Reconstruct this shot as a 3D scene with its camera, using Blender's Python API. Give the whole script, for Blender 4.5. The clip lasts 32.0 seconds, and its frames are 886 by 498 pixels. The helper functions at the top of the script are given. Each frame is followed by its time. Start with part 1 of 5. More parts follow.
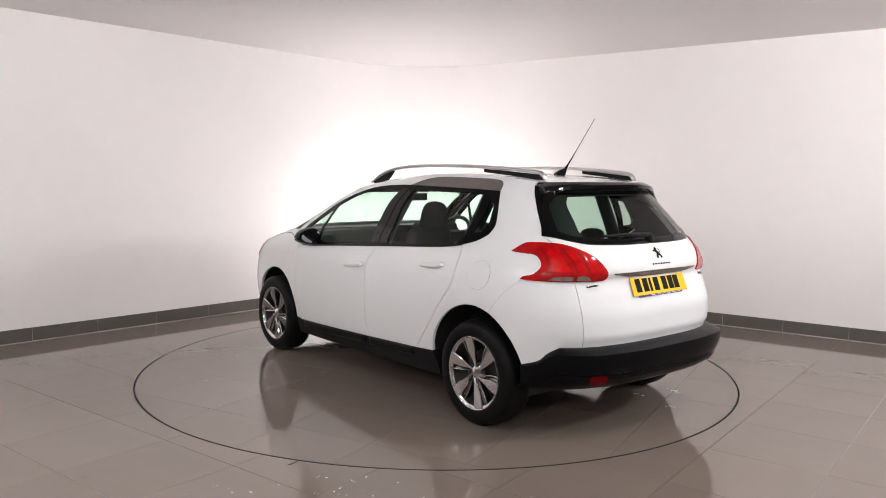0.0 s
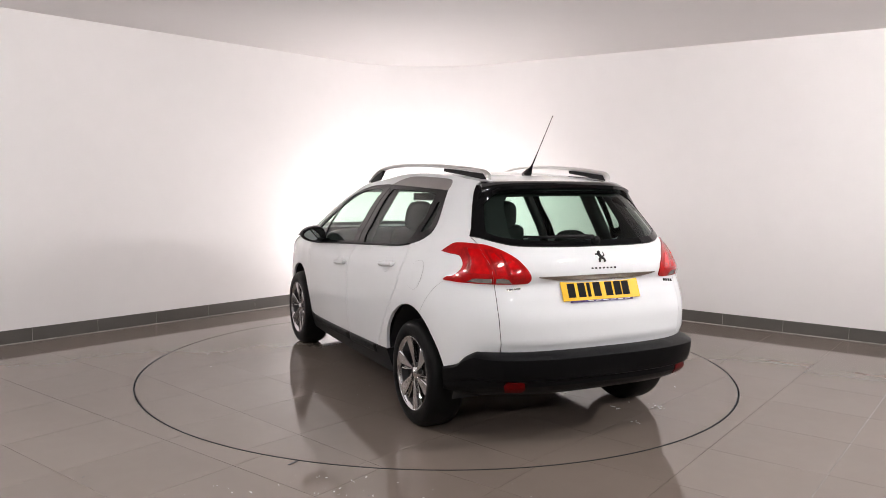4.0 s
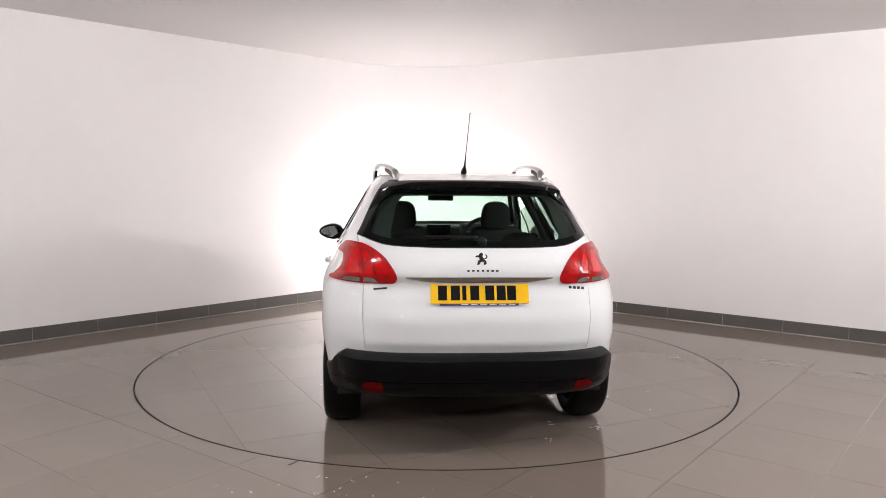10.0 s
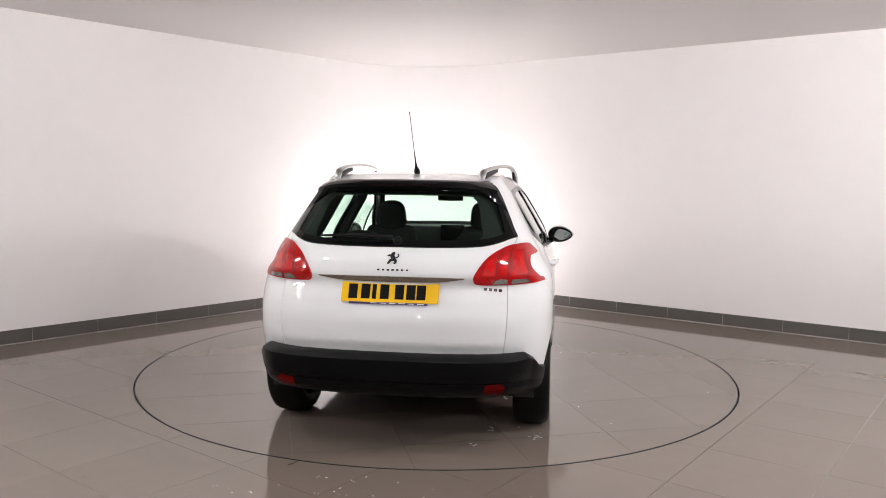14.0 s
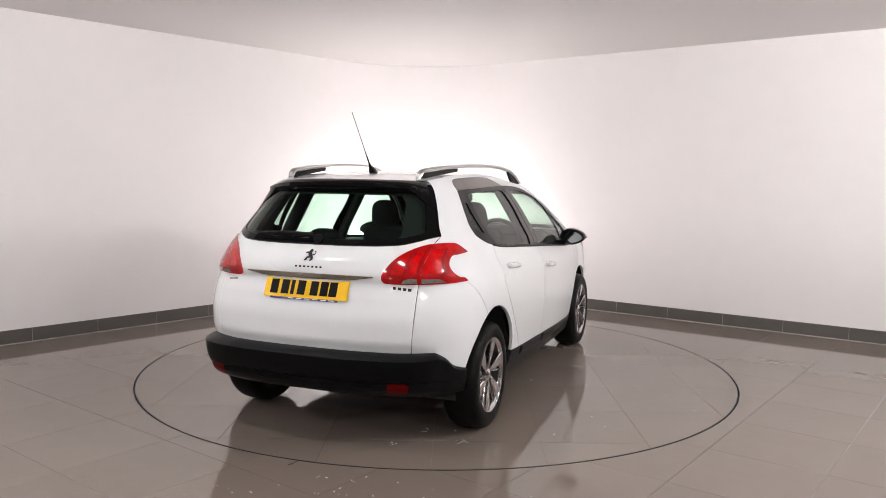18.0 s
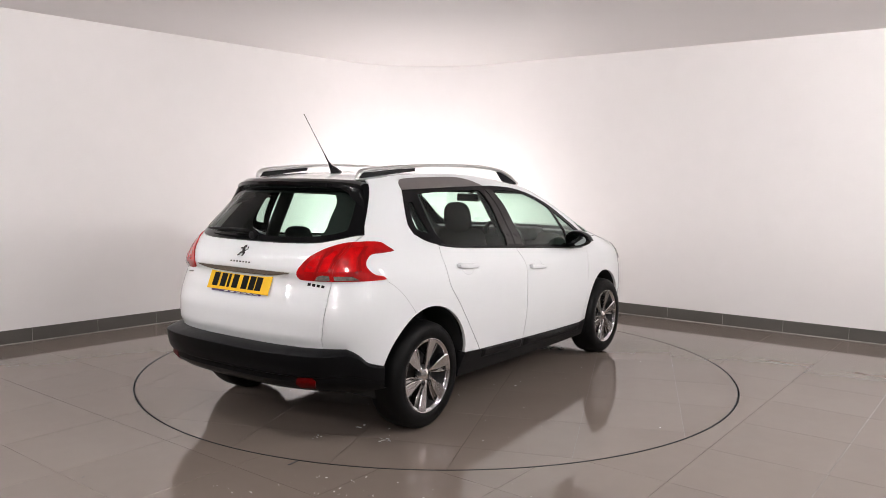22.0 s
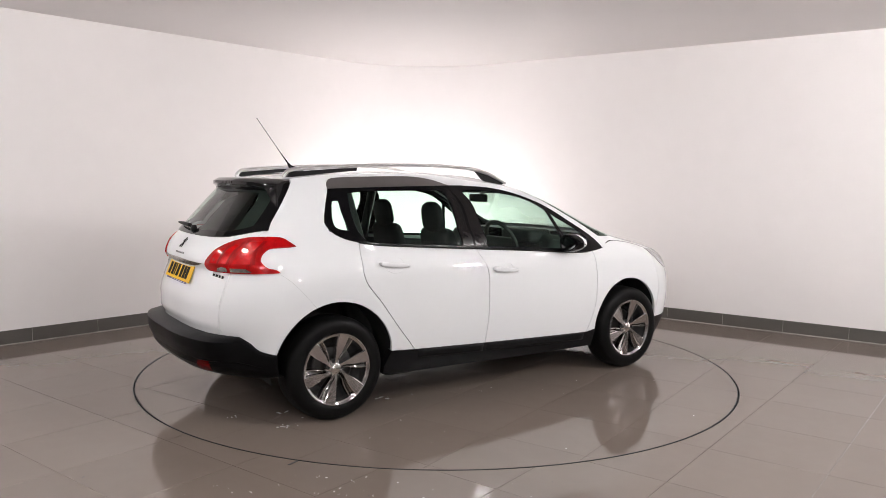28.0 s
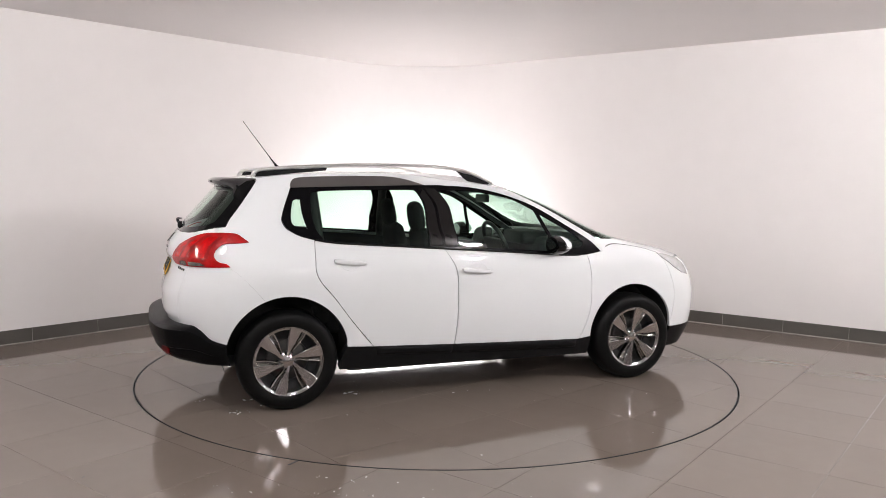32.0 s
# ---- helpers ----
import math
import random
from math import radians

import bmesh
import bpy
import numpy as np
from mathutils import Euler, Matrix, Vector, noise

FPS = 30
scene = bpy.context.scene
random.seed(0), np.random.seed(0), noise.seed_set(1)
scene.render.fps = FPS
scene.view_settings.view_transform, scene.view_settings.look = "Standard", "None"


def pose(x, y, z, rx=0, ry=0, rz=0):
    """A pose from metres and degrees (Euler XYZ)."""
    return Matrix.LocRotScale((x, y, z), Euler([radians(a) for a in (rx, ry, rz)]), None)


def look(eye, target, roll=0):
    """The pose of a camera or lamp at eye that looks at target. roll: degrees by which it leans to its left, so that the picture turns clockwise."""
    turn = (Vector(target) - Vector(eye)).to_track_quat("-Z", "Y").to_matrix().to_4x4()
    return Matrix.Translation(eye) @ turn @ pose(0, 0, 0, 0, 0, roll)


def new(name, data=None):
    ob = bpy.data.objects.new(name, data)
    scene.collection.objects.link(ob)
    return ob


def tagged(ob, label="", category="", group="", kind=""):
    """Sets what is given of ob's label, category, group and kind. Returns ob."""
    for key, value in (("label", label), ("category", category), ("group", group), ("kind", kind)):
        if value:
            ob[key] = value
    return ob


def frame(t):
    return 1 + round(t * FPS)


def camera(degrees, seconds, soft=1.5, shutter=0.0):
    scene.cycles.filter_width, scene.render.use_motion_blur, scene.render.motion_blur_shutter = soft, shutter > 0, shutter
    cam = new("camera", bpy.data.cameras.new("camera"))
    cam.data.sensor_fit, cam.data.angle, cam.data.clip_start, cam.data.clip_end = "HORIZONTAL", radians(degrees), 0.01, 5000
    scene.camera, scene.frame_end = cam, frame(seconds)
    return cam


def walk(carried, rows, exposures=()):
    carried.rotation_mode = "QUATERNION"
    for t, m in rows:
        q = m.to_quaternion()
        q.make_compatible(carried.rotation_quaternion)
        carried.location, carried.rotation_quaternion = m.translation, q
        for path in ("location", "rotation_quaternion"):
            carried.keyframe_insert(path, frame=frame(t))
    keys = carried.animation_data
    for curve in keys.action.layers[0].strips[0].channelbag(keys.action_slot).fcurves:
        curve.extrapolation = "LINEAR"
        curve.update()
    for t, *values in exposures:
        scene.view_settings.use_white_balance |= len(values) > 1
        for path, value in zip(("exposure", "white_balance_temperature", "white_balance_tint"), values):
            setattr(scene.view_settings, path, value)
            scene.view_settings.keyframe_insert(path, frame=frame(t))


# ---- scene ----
from mathutils.geometry import delaunay_2d_cdt

SECONDS = 32.0
cam = camera(59.81, SECONDS, soft=0.8)
EYE = Vector((0.0, -6.001, 1.469))
YAW, TILT = radians(0.33), radians(5.288)
AIM = EYE + Vector((math.sin(YAW) * math.cos(TILT), math.cos(YAW) * math.cos(TILT), -math.sin(TILT)))
walk(cam, [(0, look(EYE, AIM, 0.654)), (SECONDS, look(EYE, AIM, 0.654))], [(0, 0.0, 6500, 12), (SECONDS, 0.0, 6500, 12)])

# turntable: centre at the origin; heading of the car's nose falls at an even rate
HEADING0, RATE = 129.13, -3.404
CAR_AT = Vector((-0.053, -0.043, 0.0))


def heading(t):
    return HEADING0 + RATE * t


# ---------------------------------------------------------------- world
world = bpy.data.worlds.new("world")
scene.world = world
world.use_nodes = True
world.node_tree.nodes["Background"].inputs["Color"].default_value = (0.8, 0.85, 1.0, 1)
world.node_tree.nodes["Background"].inputs["Strength"].default_value = 0.02


# ---------------------------------------------------------------- materials
def mat(name, base, rough=0.5, metal=0.0, vary=0.0, scale=6.0, bump=0.0, bump_scale=120.0, coat=0.0, coat_rough=0.03, rough_vary=0.0, per_piece=0.0, spec=0.5, emit=0.0):
    m = bpy.data.materials.new(name)
    m.use_nodes = True
    nt = m.node_tree
    n, l = nt.nodes, nt.links
    p = n["Principled BSDF"]
    p.inputs["Base Color"].default_value = (*base, 1)
    p.inputs["Roughness"].default_value = rough
    p.inputs["Metallic"].default_value = metal
    p.inputs["Specular IOR Level"].default_value = spec
    p.inputs["Coat Weight"].default_value = coat
    p.inputs["Coat Roughness"].default_value = coat_rough
    if emit:
        p.inputs["Emission Color"].default_value = (*base, 1)
        p.inputs["Emission Strength"].default_value = emit
    tc = n.new("ShaderNodeTexCoord")
    if vary or rough_vary:
        big, fine = n.new("ShaderNodeTexNoise"), n.new("ShaderNodeTexNoise")
        big.inputs["Scale"].default_value, big.inputs["Detail"].default_value = scale, 6
        fine.inputs["Scale"].default_value, fine.inputs["Detail"].default_value = scale * 9, 4
        l.new(tc.outputs["Object"], big.inputs["Vector"])
        l.new(tc.outputs["Object"], fine.inputs["Vector"])
        both = n.new("ShaderNodeMath")
        both.operation = "MULTIPLY_ADD"
        l.new(fine.outputs["Fac"], both.inputs[0])
        both.inputs[1].default_value = 0.35
        l.new(big.outputs["Fac"], both.inputs[2])
        if per_piece:
            info, add = n.new("ShaderNodeObjectInfo"), n.new("ShaderNodeMath")
            add.operation = "MULTIPLY_ADD"
            l.new(info.outputs["Random"], add.inputs[0])
            add.inputs[1].default_value = per_piece
            l.new(both.outputs[0], add.inputs[2])
            both = add
        if vary:
            ramp = n.new("ShaderNodeMapRange")
            ramp.inputs["From Min"].default_value, ramp.inputs["From Max"].default_value = 0.35, 1.0
            ramp.inputs["To Min"].default_value, ramp.inputs["To Max"].default_value = 1 - vary, 1 + vary
            l.new(both.outputs[0], ramp.inputs["Value"])
            mul = n.new("ShaderNodeVectorMath")
            mul.operation = "SCALE"
            mul.inputs[0].default_value = base
            l.new(ramp.outputs["Result"], mul.inputs["Scale"])
            l.new(mul.outputs["Vector"], p.inputs["Base Color"])
        if rough_vary:
            rr = n.new("ShaderNodeMapRange")
            rr.inputs["From Min"].default_value, rr.inputs["From Max"].default_value = 0.35, 1.0
            rr.inputs["To Min"].default_value, rr.inputs["To Max"].default_value = max(0.0, rough - rough_vary), rough + rough_vary
            l.new(both.outputs[0], rr.inputs["Value"])
            l.new(rr.outputs["Result"], p.inputs["Roughness"])
    if bump:
        bn, b = n.new("ShaderNodeTexNoise"), n.new("ShaderNodeBump")
        bn.inputs["Scale"].default_value, bn.inputs["Detail"].default_value = bump_scale, 3
        l.new(tc.outputs["Object"], bn.inputs["Vector"])
        b.inputs["Strength"].default_value, b.inputs["Distance"].default_value = bump, 0.002
        l.new(bn.outputs["Fac"], b.inputs["Height"])
        l.new(b.outputs["Normal"], p.inputs["Normal"])
    return m


def glass_mat(name, tint, gloss=1.0):
    m = bpy.data.materials.new(name)
    m.use_nodes = True
    n, l = m.node_tree.nodes, m.node_tree.links
    n.remove(n["Principled BSDF"])
    tr, gl, mix, lw = n.new("ShaderNodeBsdfTransparent"), n.new("ShaderNodeBsdfGlossy"), n.new("ShaderNodeMixShader"), n.new("ShaderNodeLayerWeight")
    tr.inputs["Color"].default_value = (*tint, 1)
    gl.inputs["Roughness"].default_value = 0.005
    gl.inputs["Color"].default_value = (gloss, gloss, gloss, 1)
    lw.inputs["Blend"].default_value = 0.5
    power, amount = n.new("ShaderNodeMath"), n.new("ShaderNodeMath")
    power.operation, amount.operation = "POWER", "MULTIPLY_ADD"
    power.inputs[1].default_value = 5.0
    amount.inputs[1].default_value, amount.inputs[2].default_value = 0.9, 0.035
    l.new(lw.outputs["Facing"], power.inputs[0])
    l.new(power.outputs[0], amount.inputs[0])
    l.new(amount.outputs[0], mix.inputs["Fac"])
    l.new(tr.outputs["BSDF"], mix.inputs[1])
    l.new(gl.outputs["BSDF"], mix.inputs[2])
    l.new(mix.outputs["Shader"], n["Material Output"].inputs["Surface"])
    return m


M_WALL = mat("wall_paint", (0.80, 0.775, 0.768), 0.75, vary=0.035, scale=0.7, bump=0.12, bump_scale=160)
# unseen room behind the viewpoint: its dimness is put into these two colours
M_DIMC = mat("dim_ceiling_tone", (0.16, 0.155, 0.15), 0.8, vary=0.06, scale=0.8, bump=0.1, bump_scale=140)
M_DIM = mat("dim_wall_tone", (0.11, 0.105, 0.10), 0.7, vary=0.1, scale=1.0, bump=0.1, bump_scale=140)
M_CEIL = mat("ceiling_paint", (0.74, 0.715, 0.71), 0.8, vary=0.02, scale=0.8, bump=0.1, bump_scale=140)
M_TILE = mat("polished_tile", (0.178, 0.145, 0.124), 0.07, vary=0.06, scale=1.1, per_piece=0.25)
M_SKIRT = mat("skirting_tile", (0.098, 0.091, 0.081), 0.35, vary=0.12, scale=5, per_piece=0.3)
M_GROUT = mat("grout", (0.145, 0.127, 0.116), 0.8, vary=0.2, scale=20)
M_GAP = mat("panel_gap", (0.26, 0.26, 0.26), 0.7, vary=0.1, scale=20)
M_PALE = mat("pale_grout", (0.42, 0.40, 0.38), 0.8, vary=0.15, scale=12)
M_JOINT = mat("floor_joint", (0.38, 0.345, 0.32), 0.8, vary=0.25, scale=25)
M_RING = mat("ring_rubber", (0.012, 0.012, 0.012), 0.6)
M_WHITE = mat("car_paint", (0.725, 0.738, 0.748), 0.55, vary=0.012, scale=1.5, coat=1.0, spec=0.1)
M_BLACKP = mat("black_plastic", (0.006, 0.006, 0.0064), 0.40, vary=0.15, scale=10, bump=0.2, bump_scale=500, spec=0.13)
M_BUMPER = mat("bumper_plastic", (0.0045, 0.0045, 0.005), 0.30, vary=0.15, scale=10, bump=0.12, bump_scale=600, spec=0.07)
M_GLOSSK = mat("gloss_black", (0.004, 0.004, 0.0045), 0.06, spec=0.4)
M_SATINK = mat("satin_black_trim", (0.004, 0.0038, 0.0045), 0.2, vary=0.1, scale=12, spec=0.16)
M_GREY = mat("grey_trim", (0.165, 0.150, 0.146), 0.3, metal=0.5, vary=0.08, scale=9, coat=0.5)
M_ALU = mat("satin_aluminium", (0.78, 0.77, 0.76), 0.34, metal=1.0, vary=0.05, scale=20)
M_CHROME = mat("chrome", (0.72, 0.71, 0.70), 0.08, metal=1.0)
M_CHROMED = mat("dark_chrome", (0.27, 0.26, 0.25), 0.2, metal=1.0)
M_BADGE = mat("badge_chrome", (0.035, 0.034, 0.034), 0.25, metal=0.6)
M_RIM = mat("machined_alloy", (0.66, 0.65, 0.66), 0.14, metal=1.0, vary=0.06, scale=25)
M_DISC = mat("brake_steel", (0.05, 0.048, 0.046), 0.4, metal=0.7, vary=0.2, scale=20)
M_RIMD = mat("dark_alloy", (0.10, 0.098, 0.096), 0.35, metal=0.8, vary=0.1, scale=20)
M_TYRE = mat("tyre_rubber", (0.0045, 0.0045, 0.0045), 0.45, vary=0.2, scale=15, bump=0.3, bump_scale=300, spec=0.11)
M_RED = mat("red_lens", (0.37, 0.0006, 0.0016), 0.35, vary=0.5, scale=18, coat=1.0, coat_rough=0.015, spec=0.1, bump=0.6, bump_scale=75)
M_REDD = mat("dark_red_lens", (0.26, 0.0006, 0.0012), 0.3, coat=1.0, coat_rough=0.015, spec=0.1)
M_BRAKE = mat("brake_light_lens", (0.006, 0.0025, 0.003), 0.1, spec=0.4)
M_REDL = mat("bright_red_lens", (0.50, 0.0016, 0.003), 0.25, vary=0.4, scale=26, coat=1.0, coat_rough=0.015, spec=0.1)
M_REFL = mat("red_reflector", (0.09, 0.0008, 0.0012), 0.3, vary=0.3, scale=60, spec=0.1)
M_CLEAR = mat("clear_lamp_lens", (0.42, 0.41, 0.40), 0.12, coat=0.5, metal=0.8, vary=0.6, scale=60, bump=0.5, bump_scale=90)
M_HEAD = mat("headlamp_lens", (0.55, 0.55, 0.55), 0.1, coat=1.0, metal=0.4, vary=0.25, scale=30)
M_PLATE = mat("yellow_plate", (0.78, 0.45, 0.0), 0.4, vary=0.03, scale=30, spec=0.25)
M_INK = mat("plate_ink", (0.004, 0.004, 0.004), 0.6, spec=0.1)
M_BRUSHED = mat("brushed_chrome", (0.50, 0.475, 0.43), 0.22, metal=1.0, vary=0.08, scale=14)
M_POST = mat("gloss_pillar_film", (0.014, 0.0125, 0.0125), 0.12, vary=0.1, scale=9, spec=0.4)
M_BLUE = mat("dealer_strip", (0.035, 0.012, 0.11), 0.45)
M_FABRIC = mat("seat_fabric", (0.013, 0.013, 0.0145), 0.9, vary=0.2, scale=30, bump=0.4, bump_scale=600)
M_TRIM = mat("interior_plastic", (0.022, 0.023, 0.025), 0.65, vary=0.1, scale=12, bump=0.2, bump_scale=400)
M_LINER = mat("headliner", (0.16, 0.165, 0.16), 0.9, vary=0.05, scale=12)
# black underside parts; on the wheel barrels this black stands for shade
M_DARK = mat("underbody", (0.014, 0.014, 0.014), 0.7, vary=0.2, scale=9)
M_GLASS = glass_mat("tinted_glass", (0.72, 0.86, 0.78))
M_RGLASS = glass_mat("rear_window_glass", (0.70, 0.85, 0.765))
M_MIRROR = mat("mirror_glass", (0.36, 0.39, 0.385), 0.02, metal=1.0)
M_METALW = mat("white_metal", (0.7, 0.7, 0.7), 0.4, vary=0.04, scale=20)
M_FLECK = mat("pale_debris", (0.7, 0.68, 0.66), 0.7)
M_FOIL = mat("crumpled_foil", (0.75, 0.74, 0.73), 0.3, metal=0.7, vary=0.3, scale=90)
M_LEATHER = mat("leatherette", (0.015, 0.015, 0.016), 0.4, vary=0.1, scale=30)


# ---------------------------------------------------------------- mesh helpers
def mesh_object(name, verts, faces, material, parent=None, label="", smooth=True, kind=""):
    me = bpy.data.meshes.new(name)
    me.from_pydata([tuple(v) for v in verts], [], faces)
    me.update()
    if smooth:
        me.shade_smooth()
    me.materials.append(material)
    ob = new(name, me)
    if parent:
        ob.parent = parent
    if label or kind:
        tagged(ob, label, kind=kind)
    return ob


def part(name, bm, material, parent=None, label="", smooth=False, sharp=35):
    me = bpy.data.meshes.new(name)
    bm.normal_update()
    bm.to_mesh(me)
    bm.free()
    if smooth:
        me.shade_smooth()
        me.set_sharp_from_angle(angle=radians(sharp))
    me.materials.append(material)
    ob = new(name, me)
    if parent:
        ob.parent = parent
    if label:
        tagged(ob, label)
    return ob


def empty(name, **tags):
    ob = new(name)
    ob.empty_display_size = 0.1
    return tagged(ob, **tags)


def box(bm, x0, x1, y0, y1, z0, z1, bevel=0.0, m=None):
    r = bmesh.ops.create_cube(bm, size=1)
    vs = r["verts"]
    for v in vs:
        v.co = Vector((x0 + (v.co.x + 0.5) * (x1 - x0), y0 + (v.co.y + 0.5) * (y1 - y0), z0 + (v.co.z + 0.5) * (z1 - z0)))
    if bevel:
        es = list({e for v in vs for e in v.link_edges})
        vs = bmesh.ops.bevel(bm, geom=es, offset=bevel, segments=3, profile=0.5, affect="EDGES")["verts"]
        vs = [v for v in vs if v.is_valid]
    if m is not None:
        bmesh.ops.transform(bm, matrix=m, verts=list({v for f in bm.faces for v in f.verts}) if bevel is None else list(vs))
    return vs


def lathe(profile, steps=64, axis="y", arc=2 * math.pi):
    """A surface of revolution: profile of (radius, along) turned about the axis."""
    verts, faces = [], []
    n = len(profile)
    for i in range(steps):
        a = arc * i / steps
        c, s = math.cos(a), math.sin(a)
        for r, w in profile:
            verts.append({"y": (r * c, w, r * s), "z": (r * c, r * s, w), "x": (w, r * c, r * s)}[axis])
    for i in range(steps):
        j = (i + 1) % steps
        for k in range(n - 1):
            faces.append((i * n + k, i * n + k + 1, j * n + k + 1, j * n + k))
    return verts, faces


def tube(points, radius, sides=10, squash=1.0, cap=True):
    """A bar along points; radius is a number or one for each point."""
    verts, faces = [], []
    pts = [Vector(p) for p in points]
    rad = radius if isinstance(radius, (list, tuple)) else [radius] * len(pts)
    for i, p in enumerate(pts):
        d = (pts[min(i + 1, len(pts) - 1)] - pts[max(i - 1, 0)]).normalized()
        side = d.cross(Vector((0, 0, 1)))
        side = side.normalized() if side.length > 1e-4 else Vector((1, 0, 0))
        up = side.cross(d)
        for k in range(sides):
            a = 2 * math.pi * k / sides
            verts.append(p + side * math.cos(a) * rad[i] * squash + up * math.sin(a) * rad[i])
    for i in range(len(pts) - 1):
        for k in range(sides):
            q = (k + 1) % sides
            faces.append((i * sides + k, i * sides + q, (i + 1) * sides + q, (i + 1) * sides + k))
    if cap:
        faces.append(tuple(range(sides - 1, -1, -1)))
        faces.append(tuple(range((len(pts) - 1) * sides, len(pts) * sides)))
    return verts, faces


def spline(*pairs):
    """A smooth curve through (in, out) pairs, as a function."""
    xs, ys = [p[0] for p in pairs], [p[1] for p in pairs]
    n = len(xs)
    d = [(ys[i + 1] - ys[i]) / (xs[i + 1] - xs[i]) for i in range(n - 1)]
    m = [d[0]] + [0.0 if d[i - 1] * d[i] <= 0 else 2 * d[i - 1] * d[i] / (d[i - 1] + d[i]) for i in range(1, n - 1)] + [d[-1]]

    def f(x):
        if x <= xs[0]:
            return ys[0] + m[0] * (x - xs[0])
        if x >= xs[-1]:
            return ys[-1] + m[-1] * (x - xs[-1])
        i = next(k for k in range(n - 1) if x <= xs[k + 1])
        h = xs[i + 1] - xs[i]
        t = (x - xs[i]) / h
        return (2 * t**3 - 3 * t**2 + 1) * ys[i] + (t**3 - 2 * t**2 + t) * h * m[i] + (3 * t**2 - 2 * t**3) * ys[i + 1] + (t**3 - t**2) * h * m[i + 1]

    return f


def bend(pts, n=8):
    """A smooth line through the points."""
    out = []
    for i in range(len(pts) - 1):
        p0, p1, p2, p3 = pts[max(i - 1, 0)], pts[i], pts[i + 1], pts[min(i + 2, len(pts) - 1)]
        for k in range(n):
            t = k / n
            out.append(tuple(0.5 * (2 * b + (c - a) * t + (2 * a - 5 * b + 4 * c - d) * t * t + (3 * b - a - 3 * c + d) * t**3) for a, b, c, d in zip(p0, p1, p2, p3)))
    out.append(tuple(pts[-1]))
    return out


def fill(pts, step=0.05):
    """Points added along straight runs."""
    out = []
    for a, b in zip(pts[:-1], pts[1:]):
        n = max(1, int(math.hypot(b[0] - a[0], b[1] - a[1]) / step))
        out += [(a[0] + (b[0] - a[0]) * k / n, a[1] + (b[1] - a[1]) * k / n) for k in range(n)]
    return out + [tuple(pts[-1])]


def inside(p, loop):
    x, y, odd = p[0], p[1], False
    for (x0, y0), (x1, y1) in zip(loop, loop[1:] + loop[:1]):
        if (y0 > y) != (y1 > y) and x < (x1 - x0) * (y - y0) / (y1 - y0) + x0:
            odd = not odd
    return odd


def inset(loop, d):
    area = sum(a[0] * b[1] - b[0] * a[1] for a, b in zip(loop, loop[1:] + loop[:1]))
    s = d if area > 0 else -d
    out, n = [], len(loop)
    for i in range(n):
        a, b, c = loop[i - 1], loop[i], loop[(i + 1) % n]
        n1 = Vector((a[1] - b[1], b[0] - a[0]))
        n2 = Vector((b[1] - c[1], c[0] - b[0]))
        n1, n2 = n1.normalized() if n1.length > 1e-9 else n2.normalized(), n2.normalized() if n2.length > 1e-9 else n1.normalized()
        v = n1 + n2
        v = v * (1 / max(0.5, v.dot(n1))) if v.length > 1e-6 else n1
        out.append((b[0] + v.x * s, b[1] + v.y * s))
    return out


def triangulate(loops, keep, step=0.0):
    """Triangles that fill a plane figure: loops bound it, keep(p) says what lies in it, step sets inner points."""
    pts, edges = [], []
    for loop in loops:
        k = len(pts)
        pts += [Vector(p) for p in loop]
        edges += [(k + i, k + (i + 1) % len(loop)) for i in range(len(loop))]
    if step:
        xs, ys = [p.x for p in pts], [p.y for p in pts]
        flat = [p for loop in loops for p in loop]
        i0, i1, j0, j1 = int(min(xs) / step) - 1, int(max(xs) / step) + 2, int(min(ys) / step) - 1, int(max(ys) / step) + 2
        close = {}
        for q in flat:
            close.setdefault((round(q[0] / step), round(q[1] / step)), []).append(q)
        for i in range(i0, i1):
            for j in range(j0, j1):
                q = (i * step, j * step)
                if any((q[0] - c[0]) ** 2 + (q[1] - c[1]) ** 2 < (0.45 * step) ** 2 for a in (-1, 0, 1) for b in (-1, 0, 1) for c in close.get((i + a, j + b), ())):
                    continue
                if keep(q):
                    pts.append(Vector(q))
    r = delaunay_2d_cdt(pts, edges, [], 0, 1e-7)
    v = [tuple(p) for p in r[0]]
    tris = []
    for f in r[2]:
        c = (sum(v[i][0] for i in f) / 3, sum(v[i][1] for i in f) / 3)
        (ax, ay), (bx, by), (cx, cy) = (v[i] for i in f[:3])
        long = max(math.hypot(ax - bx, ay - by), math.hypot(bx - cx, by - cy), math.hypot(cx - ax, cy - ay))
        thin = abs((bx - ax) * (cy - ay) - (by - ay) * (cx - ax)) < 2e-4 * long
        if not thin and keep(c):
            tris.append(tuple(f))
    return v, tris


